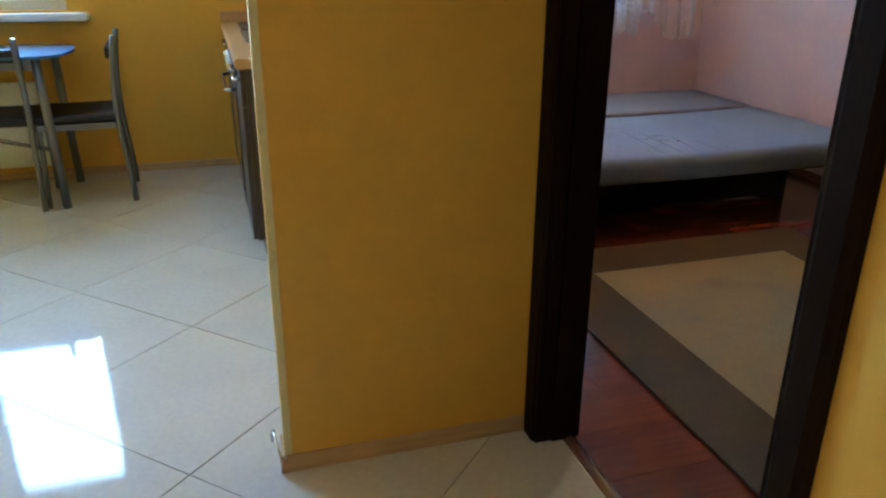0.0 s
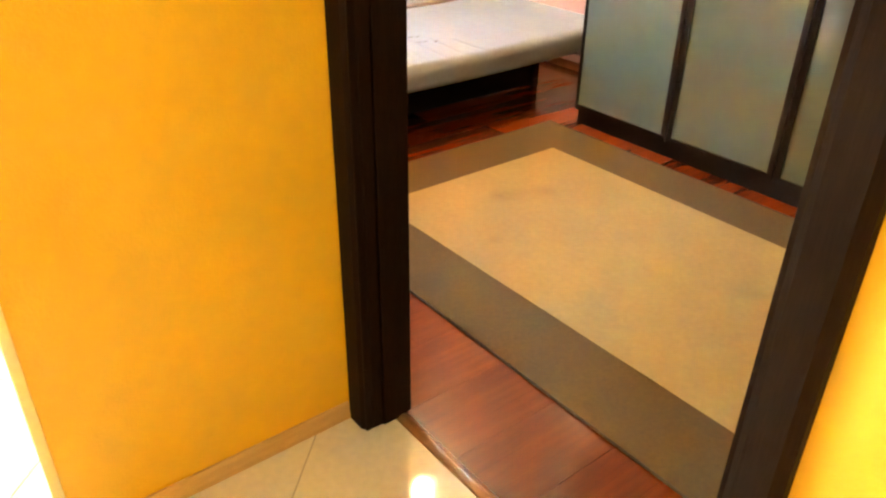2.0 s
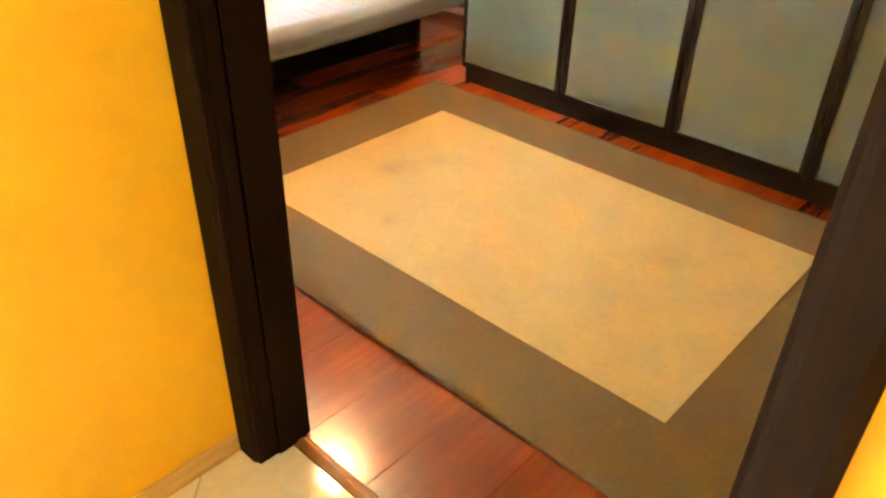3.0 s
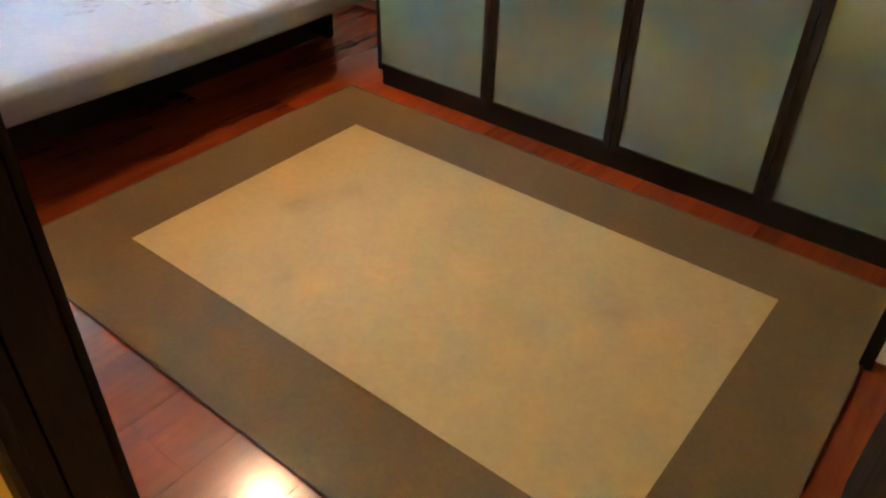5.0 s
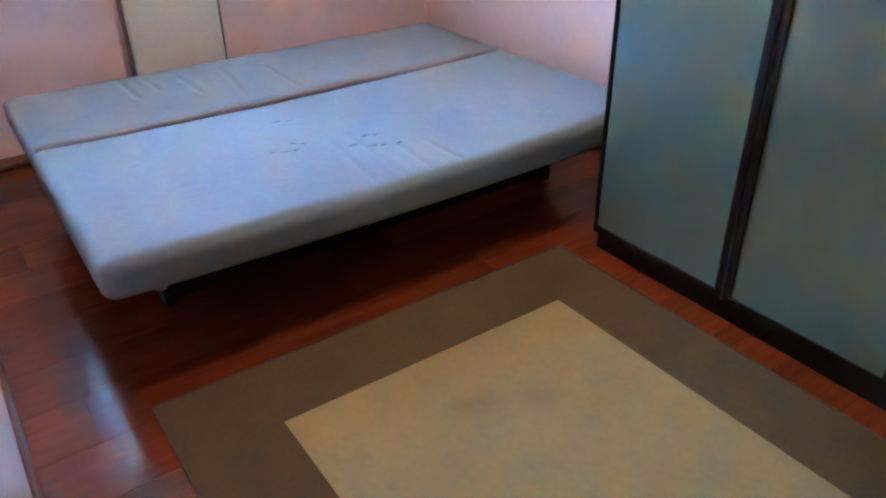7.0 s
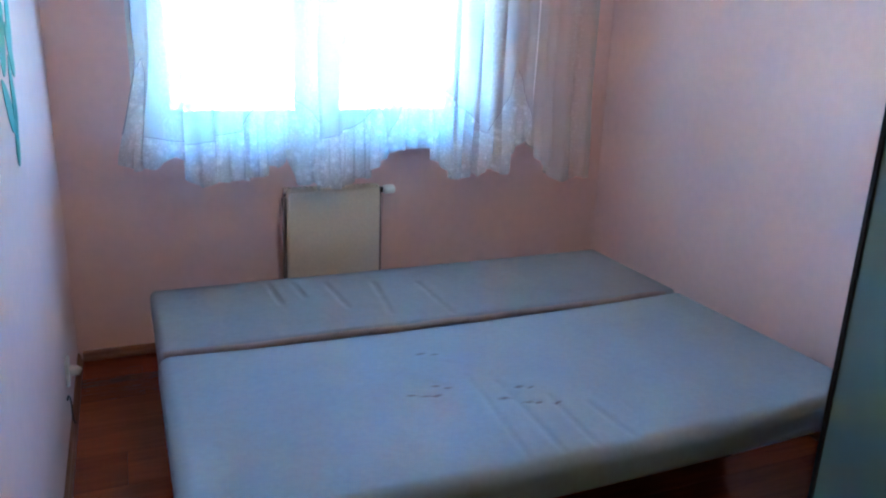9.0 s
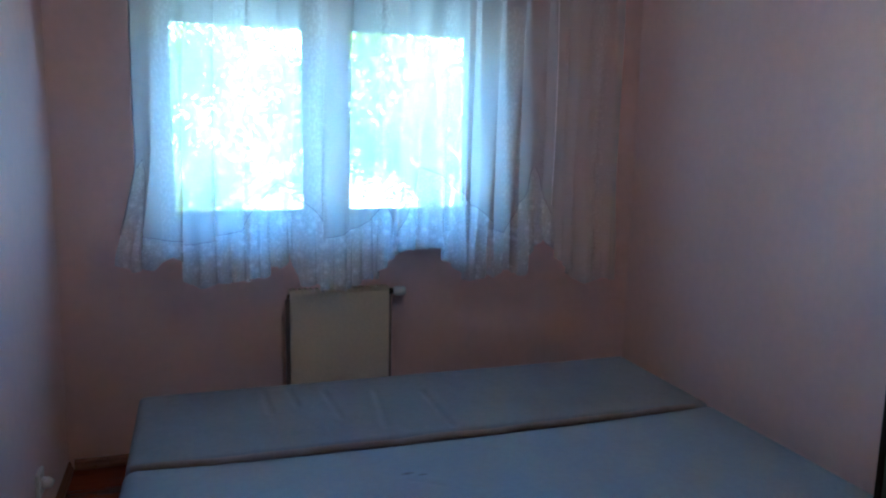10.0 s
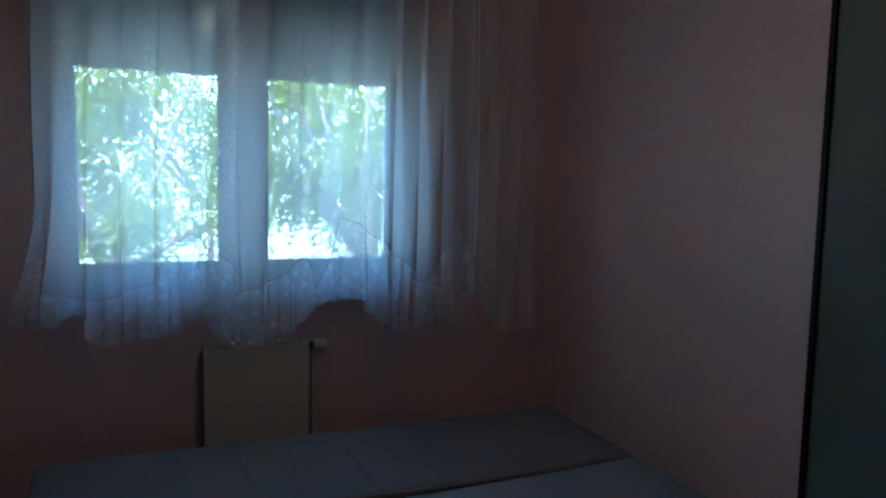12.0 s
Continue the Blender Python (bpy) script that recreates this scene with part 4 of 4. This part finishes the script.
for y in (TY0 + 0.05, TY1 - 0.075):
    part("apron", box((TX0 + 0.1, TX1 - 0.14, y, y + 0.025, TZ - 0.07, TZ - 0.015)), M_STEEL, table)
for x, y in ((TX1 - 0.14, TY0 + 0.04), (TX1 - 0.14, TY1 - 0.06), (TX0 + 0.1, TY0 + 0.04), (TX0 + 0.1, TY1 - 0.06)):
    part("leg", tube([(x + 0.03, y - 0.02, 0.0), (x, y, TZ - 0.016)], 0.022, 12), M_STEEL, table, "", True)
part("brace", tube([(TX1 - 0.12, TY0 + 0.03, 0.30), (TX0 + 0.1, TY0 + 0.03, 0.52)], 0.010, 8), M_STEEL, table, "", True)


kr = thing("kitchen_radiator", (-2.15, 3.07, 0.1), "white panel radiator under the kitchen window", "radiator")
part("front_panel", box((-2.68, -1.655, 3.03, 3.045, 0.09, 0.56), bevel=0.006), M_PVC, kr)
part("back_panel", box((-2.68, -1.655, 3.085, 3.10, 0.09, 0.555), bevel=0.004), M_PVC, kr)
part("top_grille", box(*[(-2.67 + 0.0335 * k, -2.65 + 0.0335 * k, 3.047, 3.083, 0.553, 0.561) for k in range(30)]), M_PVC, kr)
part("side_cover", box((-1.66, -1.654, 3.0455, 3.0845, 0.10, 0.555)), M_PVC, kr)
for x in (-2.5, -1.85):
    part("bracket", box((x, x + 0.03, 3.10, YW, 0.25, 0.5)), M_PVC, kr)


def dining_chair():
    """Faces -x; seat 0.40 wide, curved steel back posts."""
    c = thing("dining_chair", (0, 0, 0), "steel-tube dining chair with black padded seat", "chair", "chairs at the kitchen table")
    for y in (-0.19, 0.19):
        part("back_post", tube([(0.215, y, 0.0), (0.208, y, 0.15), (0.192, y, 0.32), (0.184, y, 0.46), (0.186, y, 0.58), (0.196, y, 0.70), (0.208, y, 0.80), (0.215, y, 0.85)], 0.015, 10), M_STEEL, c, "", True)
        part("front_leg", tube([(-0.20, y, 0.0), (-0.185, y, 0.43)], 0.013, 10), M_STEEL, c, "", True)
    for y in (-0.2055, 0.1805):
        part("side_rail", box((-0.19, 0.17, y, y + 0.025, 0.395, 0.425)), M_STEEL, c)
    part("seat", cushion(-0.21, 0.185, -0.20, 0.20, 0.426, 0.47, 0.018, 0.05, lambda x, y: 0), M_SEAT, c, "black padded seat", True)
    for z, dx in ((0.765, 0.016),):
        part("back_slat", box((0.150 + dx, 0.168 + dx, -0.18, 0.18, z - 0.03, z + 0.03), bevel=0.006), M_SEAT, c)
    return c


chair = dining_chair()
chair.matrix_basis = pose(-1.405, 2.70, 0, 0, 0, 3)
copy_thing(chair, pose(-1.80, 2.665, 0, 0, 0, -90))

# ---- outside: trees ----
def tree(at, height, spread, seed, leaves, label, leaf=None, size=0.05, stems=()):
    """A tapered trunk with limbs, and a crown of many small leaves in uneven clumps."""
    rnd = random.Random(seed)
    t = thing("tree", at, label, "tree", "trees outside the window")
    base = Vector(at)
    bm = bmesh.new()
    tips = []
    fork = base + Vector((rnd.uniform(-0.1, 0.1), 0, height * 0.24))
    tube([base, (base + fork) / 2 + Vector((0.06, 0.04, 0)), fork], 0.1, 10, bm, [0.07, 0.058, 0.05])
    for line in stems:
        pts = [base + Vector(p) for p in line]
        tube(pts, 0.05, 9, bm, [0.062 - 0.036 * k / (len(pts) - 1) for k in range(len(pts))])
        tips += pts[1:]
    for k in range(7):
        a = k * 2.4 + rnd.random()
        reach = spread * rnd.uniform(0.45, 0.9)
        end = fork + Vector((math.cos(a) * reach, math.sin(a) * reach * 0.7, height * rnd.uniform(0.12, 0.62)))
        mid = fork.lerp(end, 0.5) + Vector((rnd.uniform(-0.2, 0.2), rnd.uniform(-0.2, 0.2), 0.25))
        tube([fork, mid, end], 0.05, 7, bm, [0.05, 0.03, 0.010])
        tips += [mid, end]
        for _ in range(4):
            s = fork.lerp(end, rnd.uniform(0.35, 0.95))
            e = s + Vector((rnd.uniform(-1, 1), rnd.uniform(-1, 1), rnd.uniform(-0.5, 0.8))) * spread * 0.42
            tube([s, (s + e) / 2 + Vector((0, 0, 0.06)), e], 0.015, 5, bm, [0.022, 0.014, 0.005])
            tips += [e, (s + e) / 2]
    part("trunk", bm, M_BARK, t, "", True)
    verts, faces = [], []
    for _ in range(leaves):
        c = rnd.choice(tips) + Vector((rnd.gauss(0, 1), rnd.gauss(0, 1), rnd.gauss(-0.2, 0.9))) * spread * 0.068 - base
        d = Vector((rnd.gauss(0, 1), rnd.gauss(0, 1), rnd.gauss(-0.5, 0.7))).normalized()
        s = d.cross(Vector((rnd.gauss(0, 1), rnd.gauss(0, 1), rnd.gauss(0, 1)))).normalized()
        ln = rnd.uniform(size, 2.1 * size)
        i = len(verts)
        verts += [c, c + d * ln * 0.5 + s * ln * 0.24, c + d * ln, c + d * ln * 0.5 - s * ln * 0.24]
        faces.append((i, i + 1, i + 2, i + 3))
    me = bpy.data.meshes.new("crown")
    me.from_pydata([tuple(p) for p in verts], [], faces)
    me.materials.append(leaf or M_LEAF)
    cr = new("crown", me)
    cr.parent = t
    cr["kind"] = "stuff"
    return t


tree((3.32, 8.0, -1.0), 5.2, 2.2, 11, 17000, "leafy broad tree with forked trunk outside the window", size=0.038,
     stems=(((0, 0, 0.5), (-0.10, 0, 1.1), (-0.40, 0, 1.82), (-0.62, 0.02, 2.4), (-0.89, 0, 3.12), (-1.15, 0, 3.9)),
            ((0, 0, 0.6), (-0.05, 0.05, 1.54), (-0.09, 0.05, 2.2), (-0.12, 0.04, 2.86), (-0.05, 0, 4.0)),
            ((-0.38, 0, 1.75), (-0.65, 0, 2.0), (-1.13, 0.02, 2.46), (-1.6, 0, 3.0))))
tree((0.6, 8.6, -1.0), 4.9, 2.0, 5, 19000, "leafy tree outside the window", size=0.038)
for x, y, h, sp, seed in ((6.2, 13.5, 6.4, 4.2, 8), (-1.6, 14.0, 6.2, 4.2, 21), (2.3, 15.5, 6.8, 4.6, 34)):
    tree((x, y, -1.0), h, sp, seed, 6000, "leafy tree further off", M_LEAF_FAR, 0.11)

# ---- floor pieces ----
def lay_tiles():
    """Diagonal tiles, clipped at the edges of the floor; whole ones share one mesh."""
    pitch, gap = 0.604, 0.003
    u0, v0 = 0.02, 0.10
    x0, x1, y0, y1 = -3.3, 0.086, -3.2, YW
    q = math.sqrt(2) * pitch
    half = q / 2 - gap
    whole = None
    def poly_mesh(pts):
        bm = bmesh.new()
        top = [bm.verts.new((x, y, 0.0)) for x, y in pts]
        low = [bm.verts.new((x, y, -0.0075)) for x, y in pts]
        bm.faces.new(top)
        for i in range(len(pts)):
            j = (i + 1) % len(pts)
            bm.faces.new((top[j], top[i], low[i], low[j]))
        bm.normal_update()
        me = bpy.data.meshes.new("tile")
        bm.to_mesh(me)
        bm.free()
        me.materials.append(M_TILE)
        return me
    def clip(pts, axis, lim, keep_less):
        out = []
        for i, p in enumerate(pts):
            r = pts[(i + 1) % len(pts)]
            ina, inb = (p[axis] <= lim) == keep_less, (r[axis] <= lim) == keep_less
            if ina:
                out.append(p)
            if ina != inb:
                f = (lim - p[axis]) / (r[axis] - p[axis])
                out.append((p[0] + f * (r[0] - p[0]), p[1] + f * (r[1] - p[1])))
        return out
    for i in range(-9, 9):
        for j in range(-9, 9):
            u, w = u0 + q * (i + 0.5), v0 + q * (j + 0.5)
            cx, cy = (u - w) / 2, (u + w) / 2
            r = half
            pts = [(cx + r, cy), (cx, cy + r), (cx - r, cy), (cx, cy - r)]
            if all(x0 < x < x1 and y0 < y < y1 for x, y in pts):
                if whole is None:
                    whole = poly_mesh([(r, 0), (0, r), (-r, 0), (0, -r)])
                ob = new("tile", whole)
            else:
                pts = [(x - 0.0, y) for x, y in pts]
                for axis, lim, less in ((0, x0, False), (0, x1, True), (1, y0, False), (1, y1, True)):
                    pts = clip(pts, axis, lim, less) if pts else pts
                if len(pts) < 3:
                    continue
                ob = new("tile", poly_mesh([(x - cx, y - cy) for x, y in pts]))
            ob.location = (cx, cy, 0)
            ob.parent = floor_tiles


def lay_planks():
    """Laminate boards along x, 0.2 m wide, staggered row by row."""
    w, ln = 0.2, 1.29
    x0, x1 = 0.114, XB1
    meshes = {}
    y, row = -0.065 - 7 * w, 0
    while y < YW:
        a = x0 - [0.0, 0.86, 0.43, 1.1, 0.25][row % 5]
        lo, hi = max(y, YS), min(y + w, YW)
        while a < x1:
            s, e = max(a, x0), min(a + ln, x1)
            if e - s > 0.02 and hi - lo > 0.01:
                key = (round(e - s, 3), round(hi - lo, 3), round(lo - y, 3))
                if key not in meshes:
                    bm = box((0.0002, e - s - 0.0002, 0.0002, hi - lo - 0.0002, -0.006, 0.0))
                    bmesh.ops.bevel(bm, geom=[g for g in bm.edges if g.verts[0].co.z > -0.001 and g.verts[1].co.z > -0.001], offset=0.0005, segments=1, affect='EDGES')
                    me = bpy.data.meshes.new("plank")
                    bm.to_mesh(me)
                    bm.free()
                    me.materials.append(M_LAM)
                    meshes[key] = me
                ob = new("plank", meshes[key])
                ob.location = (s, lo, 0)
                ob.parent = floor_planks
            a += ln
        y += w
        row += 1


lay_tiles()
lay_planks()
